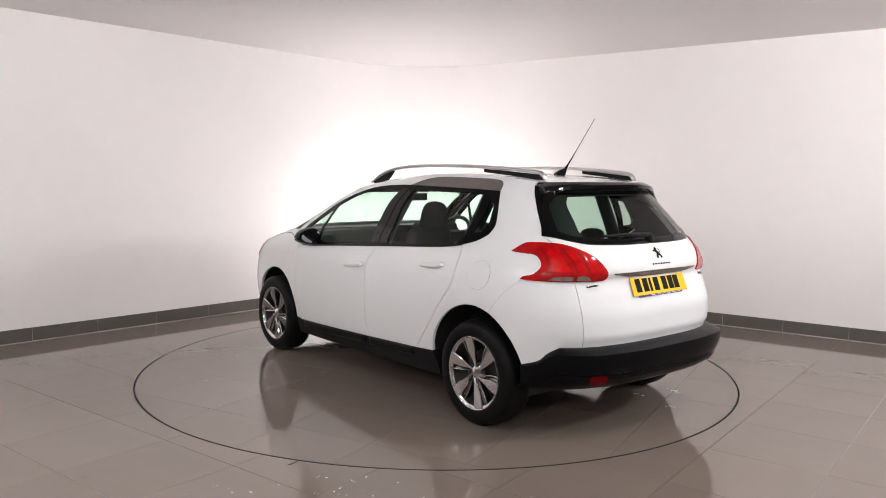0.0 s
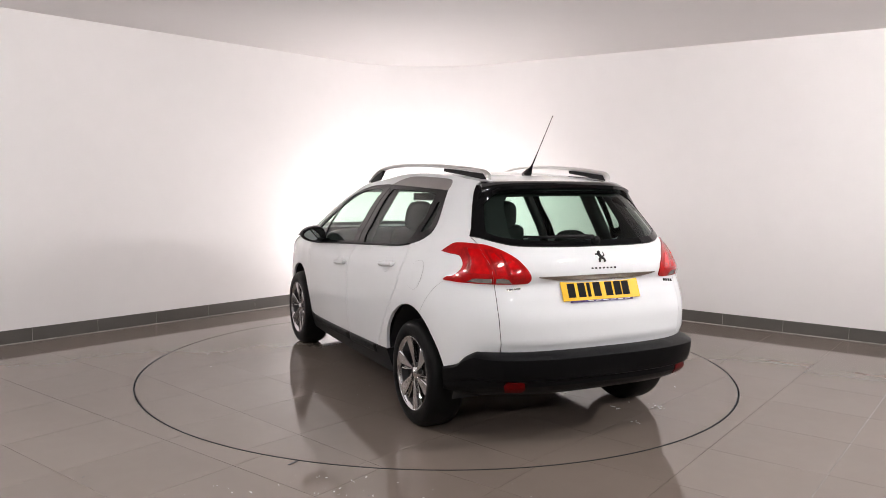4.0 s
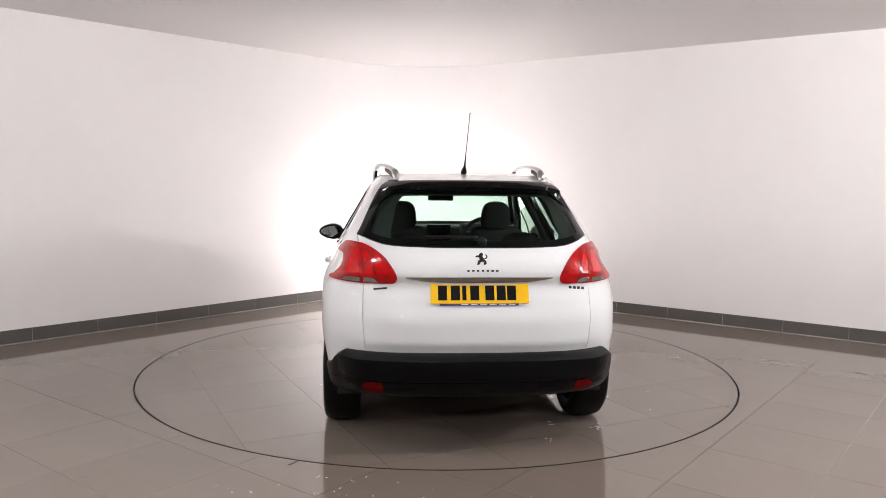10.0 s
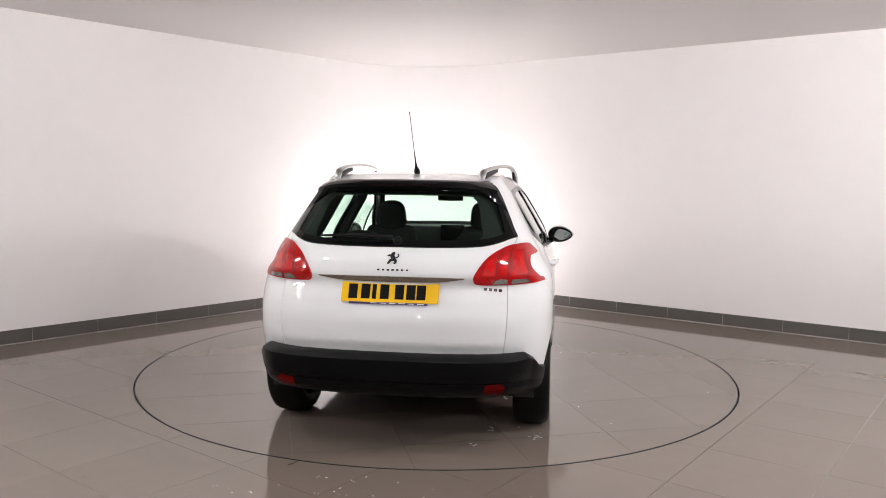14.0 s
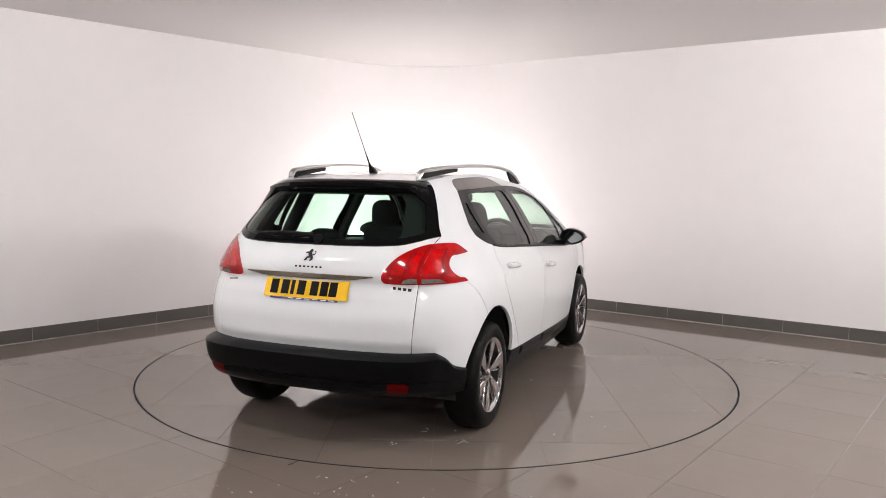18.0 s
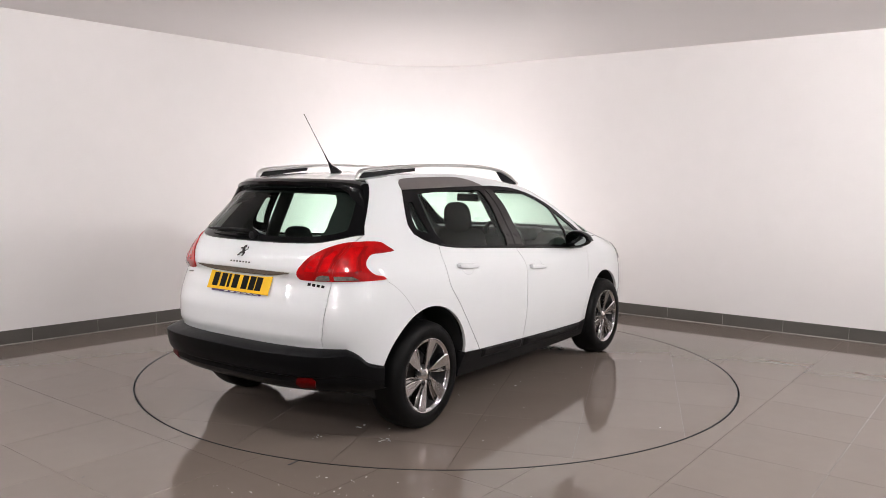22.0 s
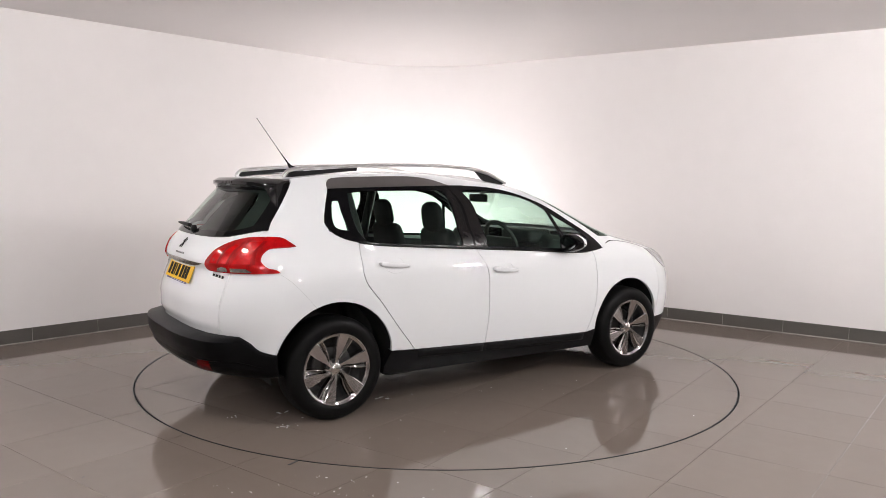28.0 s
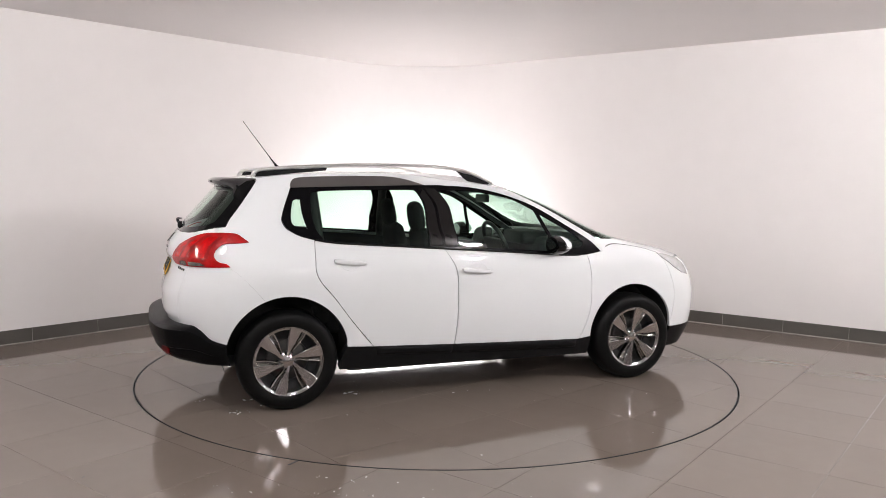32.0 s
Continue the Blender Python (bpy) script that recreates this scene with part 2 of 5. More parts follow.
def skin(name, loops, place, material, parent=None, label="", depth=0.02, off=0.0, gap=0.0, step=0.05):
    """A curved panel: the figure of the loops (first the outline, then holes) laid on the surface place(u, v), with its edges folded in by depth."""
    loops = [inset(l, gap if i == 0 else -gap) if gap else list(l) for i, l in enumerate(loops)]
    if step:
        loops = [fill(l + l[:1], step * 0.7)[:-1] for l in loops]
    keep = lambda p: inside(p, loops[0]) and not any(inside(p, h) for h in loops[1:])
    v2, tris = triangulate(loops, keep, step)
    used = sorted({i for t in tris for i in t})
    index = {k: i for i, k in enumerate(used)}
    h = 0.004
    base, nor = [], []
    for k in used:
        u, v = v2[k]
        p = place(u, v)
        du, dv = place(u + h, v) - place(u - h, v), place(u, v + h) - place(u, v - h)
        nor.append(du.cross(dv).normalized())
        base.append(p)
    mid = place(*v2[used[len(used) // 2]])
    flip = 1 if nor[len(used) // 2].dot(Vector((mid.x * 0.35, mid.y, max(0, mid.z - 0.9)))) > 0 else -1
    verts = [p + n * flip * off for p, n in zip(base, nor)]
    faces = []
    count = {}
    for t in tris:
        t = [index[i] for i in t]
        a, b, c = (v2[used[i]] for i in t)
        ccw = (b[0] - a[0]) * (c[1] - a[1]) - (b[1] - a[1]) * (c[0] - a[0]) > 0
        if ccw != (flip > 0):
            t = t[::-1]
        faces.append(tuple(t))
        for i in range(3):
            count[(t[i], t[(i + 1) % 3])] = 1
    if depth:
        rim = [(a, b) for a, b in count if (b, a) not in count]
        for a, b in rim:
            k = len(verts)
            verts += [verts[a], verts[b], verts[b] - nor[b] * flip * depth, verts[a] - nor[a] * flip * depth]
            faces.append((k + 1, k, k + 3, k + 2))
    return mesh_object(name, verts, faces, material, parent, label)


# ---------------------------------------------------------------- room
WALL_L, WALL_R, HEIGHT = (radians(137.82), 3.085), (radians(53.39), 3.137), 2.837
CORNER = Vector((-0.372, 4.184))
ALONG_L = Vector((-math.sin(WALL_L[0]), math.cos(WALL_L[0])))
ALONG_R = Vector((math.sin(WALL_R[0]), -math.cos(WALL_R[0])))
END_L, END_R = CORNER + ALONG_L * 7.6, CORNER + ALONG_R * 7.8
BACK_L, BACK_R = Vector((-5.0, -8.2)), Vector((5.6, -8.2))
ROUND = 1.30


def wall(name, a, b, label, paint=None):
    """A wall 0.14 m thick that stands outside the line from a to b (the room lies to the left)."""
    d = (b - a).normalized()
    out = Vector((d.y, -d.x)) * 0.14
    e = d * 0.14
    bm = bmesh.new()
    foot = [a - e * 0, b + e * 0, b + out + e, a + out - e]
    lo = [bm.verts.new((*p, -0.05)) for p in foot]
    hi = [bm.verts.new((*p, HEIGHT)) for p in foot]
    bm.faces.new(lo[::-1])
    bm.faces.new(hi)
    for i in range(4):
        bm.faces.new((lo[i], lo[(i + 1) % 4], hi[(i + 1) % 4], hi[i]))
    ob = part(name, bm, paint or M_WALL)
    return tagged(ob, label, "wall", kind="structure")


TANGENT = ROUND / math.tan(radians(47.79))
FROM_L, FROM_R = CORNER + ALONG_L * TANGENT, CORNER + ALONG_R * TANGENT
IN_L = -Vector((math.cos(WALL_L[0]), math.sin(WALL_L[0])))
IN_R = -Vector((math.cos(WALL_R[0]), math.sin(WALL_R[0])))
HUB = FROM_L + IN_L * ROUND


def cove(k, r=ROUND):
    """A point of the rounded corner: k from 0 (left wall) to 1 (right wall)."""
    a = WALL_L[0] + (WALL_R[0] - WALL_L[0]) * k
    return HUB + Vector((math.cos(a), math.sin(a))) * r


wall("wall_left", FROM_L, END_L, "plain white painted studio wall above grey skirting")
wall("wall_right", END_R, FROM_R, "plain white painted studio wall above grey skirting")
# unseen walls that close the room, coloured dark so the car reflects dimness
wall("wall_side_left", END_L, BACK_L, "plain unseen wall behind the viewpoint, coloured dark for a dim room", M_DIM)
wall("wall_back", BACK_L, BACK_R, "plain unseen wall behind the viewpoint, coloured dark for a dim room", M_DIM)
wall("wall_side_right", BACK_R, END_R, "plain unseen wall behind the viewpoint, coloured dark for a dim room", M_DIM)
verts, faces = [], []
for i in range(65):
    for r in (ROUND, ROUND + 0.14):
        p = cove(i / 64, r)
        verts += [(p.x, p.y, -0.05), (p.x, p.y, HEIGHT)]
for i in range(64):
    a = 4 * i
    faces += [(a, a + 4, a + 5, a + 1), (a + 2, a + 3, a + 7, a + 6), (a + 1, a + 5, a + 7, a + 3)]
corner_wall = mesh_object("wall_corner", verts, faces, M_WALL, smooth=False)
tagged(corner_wall, "rounded white corner between the two studio walls", "wall", kind="structure")
EDGE_Y0 = -0.55


def ceiling_slab(name, rim, paint, label):
    bm = bmesh.new()
    n = len(rim)
    lo = [bm.verts.new((*p, HEIGHT + 0.001)) for p in rim]
    hi = [bm.verts.new((*p, HEIGHT + 0.15)) for p in rim]
    bm.faces.new(lo[::-1])
    bm.faces.new(hi)
    for i in range(n):
        bm.faces.new((lo[i], lo[(i + 1) % n], hi[(i + 1) % n], hi[i]))
    bmesh.ops.recalc_face_normals(bm, faces=bm.faces)
    tagged(part(name, bm, paint), label, "ceiling", kind="structure")


WEST, EAST = END_L.x - 0.3, END_R.x + 0.3
ceiling_slab("ceiling", [CORNER + Vector((0, 0.3)), END_L + Vector((-0.3, 0.1)), Vector((WEST, EDGE_Y0)), Vector((EAST, EDGE_Y0)), END_R + Vector((0.3, 0.1))], M_CEIL, "plain pale grey painted flat ceiling")
# ceiling carried on out of view, darkened by colour to keep reflections dim
ceiling_slab("ceiling_back", [Vector((WEST, EDGE_Y0 - 0.004)), BACK_L + Vector((-0.4, -0.2)), BACK_R + Vector((0.6, -0.2)), Vector((EAST, EDGE_Y0 - 0.004))], M_DIMC, "unseen ceiling over the viewpoint, coloured dark for a dim room")

# ---------------------------------------------------------------- floor and turntable
RADIUS = 2.232
TILE = 0.60
ROOM = [tuple(p) for p in (CORNER, END_L, BACK_L, BACK_R, END_R)]


def ring_loop(r, n=180):
    return [(r * math.cos(2 * math.pi * i / n), r * math.sin(2 * math.pi * i / n)) for i in range(n)]


def slab(name, loops, keep, z, thick, material, parent=None):
    v2, tris = triangulate(loops, keep)
    used = sorted({i for t in tris for i in t})
    index = {k: i for i, k in enumerate(used)}
    verts = [(*v2[k], z) for k in used]
    faces, count = [], {}
    for t in tris:
        t = [index[i] for i in t]
        a, b, c = (verts[i] for i in t)
        if (b[0] - a[0]) * (c[1] - a[1]) - (b[1] - a[1]) * (c[0] - a[0]) < 0:
            t = t[::-1]
        faces.append(tuple(t))
        for i in range(3):
            count[(t[i], t[(i + 1) % 3])] = 1
    for a, b in [e for e in count if (e[1], e[0]) not in count]:
        k = len(verts)
        verts += [verts[a], verts[b], (*verts[b][:2], z - thick), (*verts[a][:2], z - thick)]
        faces.append((k + 1, k, k + 3, k + 2))
    return mesh_object(name, verts, faces, material, parent, smooth=False) if faces else None


def tiles(parent, angle, du, dv, bound, keep, reach, joint=0.0012):
    """Square floor tiles on a grid turned by angle, each cut by keep."""
    e1 = Vector((math.cos(angle), math.sin(angle)))
    e2 = Vector((math.sin(angle), -math.cos(angle)))
    n = int(reach / TILE) + 1
    whole = {}
    for i in range(-n, n):
        for j in range(-n, n):
            a, b = du + i * TILE, dv + j * TILE
            quad = [e1 * (b + s * TILE + (joint if s == 0 else -joint)) + e2 * (a + r * TILE + (joint if r == 0 else -joint)) for r, s in ((0, 0), (1, 0), (1, 1), (0, 1))]
            quad = [tuple(q) for q in quad]
            c = e1 * (b + TILE / 2) + e2 * (a + TILE / 2)
            near = [keep(q) for q in quad]
            cut = any(inside(p, quad) for p in bound) or not all(near)
            if not any(near) and not any(inside(p, quad) for p in bound):
                continue
            if not cut:
                if "me" not in whole:
                    t = slab("tile", [[(q[0] - c.x, q[1] - c.y) for q in quad]], lambda p: True, 0.0, 0.006, M_TILE, parent)
                    whole["me"] = t.data
                    t.location = (*c, 0)
                else:
                    t = new("tile", whole["me"])
                    t.parent, t.location = parent, (*c, 0)
            else:
                slab("tile", [quad, bound, ROOM], lambda p: inside(p, quad) and keep(p), 0.0, 0.006, M_TILE, parent)


floor_base = slab("floor", [ROOM, ring_loop(RADIUS + 0.011)], lambda p: inside(p, ROOM) and math.hypot(*p) > RADIUS + 0.011, -0.004, 0.05, M_JOINT)
tagged(floor_base, "polished grey-brown square porcelain floor tiles with thin joints", "floor", kind="structure")
TILE_TURN = radians(52.1)
tiles(floor_base, TILE_TURN, 2.94 - 5 * TILE, 0.03, ring_loop(RADIUS + 0.010), lambda p: math.hypot(*p) > RADIUS + 0.010 and inside(p, ROOM), 13.0)


# skirting: one dark tile after another along both walls in view
skirting = empty("skirting", label="dark grey tiled skirting along the foot of the walls", category="skirting", kind="structure")
SKIRT_H = 0.123


def skirt_run(start, along, inward, first, length, step, ends):
    k = first
    while k > TANGENT:
        k -= step
    while k < ends:
        a, b = max(k + 0.0015, TANGENT), min(k + step - 0.0015, ends)
        bm = bmesh.new()
        box(bm, a, b, 0.002, 0.012, 0.007, SKIRT_H, 0.0015)
        m = Matrix(((along.x, inward.x, 0, start.x), (along.y, inward.y, 0, start.y), (0, 0, 1, 0), (0, 0, 0, 1)))
        bm.transform(m)
        bmesh.ops.recalc_face_normals(bm, faces=bm.faces)
        part("skirting_tile", bm, M_SKIRT, skirting)
        k += step
    bm = bmesh.new()
    box(bm, TANGENT, ends, 0.001, 0.013, 0.0005, 0.0065)
    bm.transform(m)
    bmesh.ops.recalc_face_normals(bm, faces=bm.faces)
    part("foot_joint", bm, M_PALE, skirting, "pale grout line along the floor")
    bm = bmesh.new()
    box(bm, TANGENT, ends, 0.001, 0.0105, 0.0075, SKIRT_H - 0.002)
    bm.transform(m)
    bmesh.ops.recalc_face_normals(bm, faces=bm.faces)
    part("grout_bed", bm, M_PALE, skirting, "pale grout between the tiles")


skirt_run(CORNER, ALONG_L, -Vector((math.cos(WALL_L[0]), math.sin(WALL_L[0]))), 3.02, 0, 0.574, 7.5)
skirt_run(CORNER, ALONG_R, -Vector((math.cos(WALL_R[0]), math.sin(WALL_R[0]))), 3.51, 0, 0.577, 7.7)

for i in range(12):
    bm = bmesh.new()
    ring = []
    for z in (0.001, SKIRT_H):
        for k, r in ((0, ROUND - 0.012), (0, ROUND - 0.001), (0.992, ROUND - 0.001), (0.992, ROUND - 0.012)):
            p = cove((i + k) / 12, r)
            ring.append(bm.verts.new((p.x, p.y, z)))
    lo, hi = ring[:4], ring[4:]
    bm.faces.new(lo[::-1])
    bm.faces.new(hi)
    for n in range(4):
        bm.faces.new((lo[n], lo[(n + 1) % 4], hi[(n + 1) % 4], hi[n]))
    bmesh.ops.recalc_face_normals(bm, faces=bm.faces)
    part("skirting_tile", bm, M_SKIRT, skirting)

# turntable: a disc with the same tiles, turning
turntable = slab("turntable", [ring_loop(RADIUS - 0.002)], lambda p: True, -0.004, 0.05, M_GROUT)
tagged(turntable, "round vehicle turntable flush with floor, tiled in grey-brown porcelain", "turntable")
tiles(turntable, radians(21.2), 0.01, 0.0, ring_loop(RADIUS - 0.006), lambda p: math.hypot(*p) < RADIUS - 0.006, 3.0, 0.0009)
v, f = lathe([(RADIUS - 0.0055, -0.03), (RADIUS - 0.0055, -0.0005), (RADIUS - 0.001, -0.0005), (RADIUS - 0.001, -0.03)], 180, "z")
mesh_object("rim", v, f, M_RING, turntable, "black rubber edge band", smooth=False)
v, f = lathe([(RADIUS - 0.004, -0.03), (RADIUS + 0.012, -0.03)], 180, "z")
tagged(mesh_object("gap_channel", v, f, M_RING, smooth=False), "dark recessed gap round the turntable", "channel", kind="structure")
v, f = lathe([(RADIUS + 0.006, -0.03), (RADIUS + 0.006, -0.0008), (RADIUS + 0.0105, -0.0008), (RADIUS + 0.0105, -0.03)], 180, "z")
tagged(mesh_object("edge_trim", v, f, M_RING, smooth=False), "thin black metal trim round the turntable opening", "trim", kind="structure")


# ---------------------------------------------------------------- the car's surface
# x forward from midway between the axles, y to its left, z up
HALF = spline((0.20, 0.800), (0.38, 0.842), (0.60, 0.862), (0.75, 0.862), (0.85, 0.858), (0.90, 0.848), (0.95, 0.826), (1.00, 0.801), (1.068, 0.778), (1.152, 0.732), (1.274, 0.660), (1.354, 0.614), (1.40, 0.585), (1.423, 0.566), (1.475, 0.525), (1.52, 0.48))
TAIL = spline((0.20, -1.87), (0.30, -1.94), (0.45, -1.965), (0.55, -1.968), (0.592, -1.986), (0.601, -1.990), (0.70, -1.990), (0.82, -1.958), (0.905, -1.930), (0.955, -1.950), (1.02, -1.935), (1.06, -1.905), (1.10, -1.872), (1.20, -1.788), (1.30, -1.702), (1.40, -1.612), (1.50, -1.50))
NOSE = spline((0.20, 2.02), (0.35, 2.09), (0.50, 2.11), (0.65, 2.10), (0.76, 2.06), (0.84, 2.00), (0.90, 1.90), (0.955, 1.70), (1.005, 1.45), (1.045, 1.25), (1.08, 1.14), (1.165, 0.955), (1.285, 0.725), (1.362, 0.535), (1.405, 0.42), (1.475, 0.22))
NOSE_RUN = spline((0.2, 0.80), (0.75, 0.80), (0.90, 0.72), (0.97, 0.50), (1.04, 0.27), (1.08, 0.22), (1.5, 0.22))
TAIL_RUN = spline((0.2, 0.70), (1.0, 0.70), (1.15, 0.60), (1.45, 0.50))
U1, U2, U3 = 1.2, 3.6, 5.0


def taper(x, z):
    """How the sides draw in towards both ends."""
    if x > 0.2:
        k = 0.62 + 0.38 * min(1.0, max(0.0, (z - 0.92) / 0.14))
        return 1 - k * 0.055 * ((x - 0.2) / 0.8) ** 2 if x < 1.2 else 1 - k * 0.0859 - 0.06 * (x - 1.2)
    if x < -0.9:
        k = min(1.0, max(0.0, (z - 0.95) / 0.15))
        return 1 - (0.008 + 0.045 * k) * ((x + 0.9) / 0.45) ** 2
    return 1.0


def outline(u, z):
    """The point of the body at height z, u metres round it from the middle of the tail."""
    side = 1 if u >= 0 else -1
    u = min(abs(u), U3)
    xs, xe, w = TAIL(z) + TAIL_RUN(z), NOSE(z) - NOSE_RUN(z), HALF(z)
    if u < U1:
        a = u / U1 * math.pi / 2
        x = TAIL(z) + TAIL_RUN(z) * (1 - max(0.0, math.cos(a)) ** 0.65)
        y = w * taper(xs, z) * math.sin(a) ** 0.65 if a > 0 else 0.0
    elif u <= U2:
        x = xs + (xe - xs) * (u - U1) / (U2 - U1)
        y = w * taper(x, z)
    else:
        a = (U3 - u) / (U3 - U2) * math.pi / 2
        x = xe + NOSE_RUN(z) * max(0.0, math.cos(a)) ** 0.70
        y = w * taper(xe, z) * math.sin(a) ** 0.70 if a > 0 else 0.0
    return Vector((x, side * y, z))


def at_x(x, z):
    """The way round the body (left side) where it passes x."""
    lo, hi = 0.0, U3
    for _ in range(36):
        m = (lo + hi) / 2
        if outline(m, z).x < x:
            lo = m
        else:
            hi = m
    return ((lo + hi) / 2, z)


def at_y(y, z):
    """The way round the tail where it passes y."""
    lo, hi = 0.0, U1
    for _ in range(36):
        m = (lo + hi) / 2
        if outline(m, z).y < abs(y):
            lo = m
        else:
            hi = m
    return ((lo + hi) / 2 * (1 if y >= 0 else -1), z)


def xs(pts):
    return [at_x(x, z) for x, z in pts]


def ys(pts):
    return [at_y(y, z) for y, z in pts]


def arch(cx, cz, r, a0, a1, n=28):
    return [at_x(cx + r * math.cos(radians(a0 + (a1 - a0) * i / n)), cz + r * math.sin(radians(a0 + (a1 - a0) * i / n))) for i in range(n + 1)]


def flip(loop):
    return [(-u, v) for u, v in loop]


def both(name, loops, material, parent, label="", **kw):
    """The same panel on the left and on the right side."""
    a = skin(name, loops, outline, material, parent, label, **kw)
    b = skin(name, [flip(l) for l in loops], outline, material, parent, label, **kw)
    return a, b


car = empty("car", label="white five-door crossover car with silver roof rails on turntable", category="car")

# shared lines of the side, each a smooth run of (x, z)
GAP_R = fill(xs(bend([(-0.712, 0.376), (-0.853, 0.548), (-0.965, 0.700), (-1.056, 0.811), (-1.085, 0.883), (-1.083, 0.954), (-1.080, 1.069)], 5)))
GAP_B = fill(xs(bend([(-0.150, 0.355), (-0.136, 0.539), (-0.135, 0.770), (-0.154, 0.885), (-0.214, 0.998)], 5)))
GAP_F = fill(xs(bend([(0.823, 0.325), (0.868, 0.434), (0.898, 0.558), (0.902, 0.724), (0.888, 0.848), (0.868, 0.935)], 5)))
BELT = xs(bend([(-1.080, 1.069), (-0.907, 1.046), (-0.447, 1.014), (-0.214, 0.998), (0.222, 0.970), (0.648, 0.938), (0.868, 0.935), (0.996, 0.953)], 6))
DLO_REAR = xs(bend([(-1.080, 1.069), (-1.165, 1.092), (-1.232, 1.128), (-1.268, 1.175), (-1.268, 1.215), (-1.238, 1.300), (-1.199, 1.394)], 5))
DLO_TOP = xs(bend([(-1.199, 1.394), (-0.940, 1.402), (-0.281, 1.417), (-0.133, 1.415), (0.082, 1.400), (0.298, 1.354), (0.513, 1.274), (0.724, 1.152), (0.924, 1.028), (0.996, 0.953)], 6))
ARCH_R = arch(-1.258, 0.345, 0.380, 14, 166)
ARCH_F = arch(1.275, 0.345, 0.360, 172, 4)
GATE = ys(bend([(0.596, 0.548), (0.606, 0.62), (0.615, 0.75), (0.612, 0.907), (0.622, 1.0), (0.634, 1.10), (0.650, 1.149)], 4))
GLASS_EDGE = ys([(0.650, 1.149)]) + xs(bend([(-1.585, 1.195), (-1.514, 1.285), (-1.440, 1.385), (-1.405, 1.435)], 5))
BUMP_EDGE = ys([(0.596, 0.548), (0.70, 0.547)]) + xs(bend([(-1.80, 0.540), (-1.760, 0.510), (-1.715, 0.466), (-1.627, 0.437)], 4))
SILL = xs([(-0.887, 0.386), (-0.712, 0.376), (-0.150, 0.355), (0.823, 0.325), (0.918, 0.338)])
BELT_R = [p for p in BELT if outline(*p).x < -0.22]
BELT_F = [p for p in BELT if -0.205 < outline(*p).x < 0.862]


def run(*parts):
    """One loop out of lines laid end to end, without doubled points."""
    out = []
    for line in parts:
        for p in line:
            if not out or math.hypot(p[0] - out[-1][0], p[1] - out[-1][1]) > 0.004:
                out.append(p)
    while math.hypot(out[0][0] - out[-1][0], out[0][1] - out[-1][1]) <= 0.004:
        out.pop()
    return out


G = 0.0022
ROOF_EDGE = [at_x(x, z) for x, z in bend([(-1.405, 1.452), (-1.2, 1.478), (-0.855, 1.492), (-0.58, 1.495), (-0.35, 1.484), (-0.10, 1.452), (0.15, 1.424), (0.34, 1.386)], 5)]
GREY_TOP = xs(bend([(-1.199, 1.394), (-1.188, 1.437), (-1.127, 1.462), (-0.855, 1.473), (-0.58, 1.476), (-0.42, 1.458), (-0.281, 1.417)], 5))
quarter = run(GAP_R, DLO_REAR, GREY_TOP[1:12], xs([(-1.2, 1.478), (-1.405, 1.452)]), GLASS_EDGE[::-1], GATE[::-1], BUMP_EDGE, ARCH_R[::-1], SILL[:2])
both("quarter_panel", [quarter], M_WHITE, car, gap=G)
rear_door = run(GAP_R[::-1], SILL[1:3], GAP_B, BELT_R[::-1])
front_door = run(GAP_B[::-1], SILL[2:4], GAP_F, BELT_F[::-1])
doors_r = both("rear_door", [rear_door], M_WHITE, car, gap=G)
doors_f = both("front_door", [front_door], M_WHITE, car, gap=G)
HOOD_EDGE = xs(bend([(0.996, 0.953), (1.10, 0.998), (1.245, 0.988), (1.40, 0.960), (1.513, 0.928)], 5))
NOSE_GAP = xs(bend([(1.513, 0.928), (1.60, 0.80), (1.66, 0.62), (1.634, 0.370)], 5))
fender = run(GAP_F[::-1], SILL[3:], ARCH_F, NOSE_GAP[::-1], HOOD_EDGE[::-1])
both("front_wing", [fender], M_WHITE, car, gap=G)
front_low = fill([(at_x(1.64, 0.36)[0], 0.36), (2 * U3 - at_x(1.64, 0.36)[0], 0.36)], 0.1)


def nose_place(u, z):
    """Like outline, going on over the nose to the right side past U3."""
    if u <= U3:
        return outline(u, z)
    p = outline(2 * U3 - u, z)
    return Vector((p.x, -p.y, z))


def across(loop):
    """A line of the left side followed by its mirror image on the right, over the nose."""
    return loop + [(2 * U3 - u, v) for u, v in loop[::-1]]


nose = run(across(NOSE_GAP[::-1] + xs([(1.56, 0.92), (1.7, 0.885)])), front_low[::-1])
skin("front_bumper", [nose], nose_place, M_WHITE, car, gap=G, step=0.07)
low_nose = run(front_low, [(front_low[-1][0], 0.20), (front_low[0][0], 0.20)])
skin("lower_front_bumper", [fill(low_nose + low_nose[:1], 0.08)[:-1]], nose_place, M_BLACKP, car, "black plastic lower bumper", off=0.004, step=0.07)
hood_half = fill(xs([(1.7, 0.888), (1.513, 0.928)]), 0.03) + HOOD_EDGE[::-1][1:-4] + xs([(1.0, 1.04)])
bonnet = run(hood_half, [(2 * U3 - u, v) for u, v in hood_half[::-1]])
both("wing_corner", [run(xs([(0.996, 0.953), (1.05, 0.978)]), [p for p in HOOD_EDGE if 1.06 < outline(*p).x < 1.16], xs([(1.0, 1.04)]))], M_WHITE, car, step=0.02)
skin("bonnet", [bonnet], nose_place, M_WHITE, car, gap=0.003, step=0.03)
shield = run(xs(bend([(0.985, 1.04), (0.775, 1.165), (0.56, 1.284), (0.42, 1.352), (0.34, 1.386)], 4)))
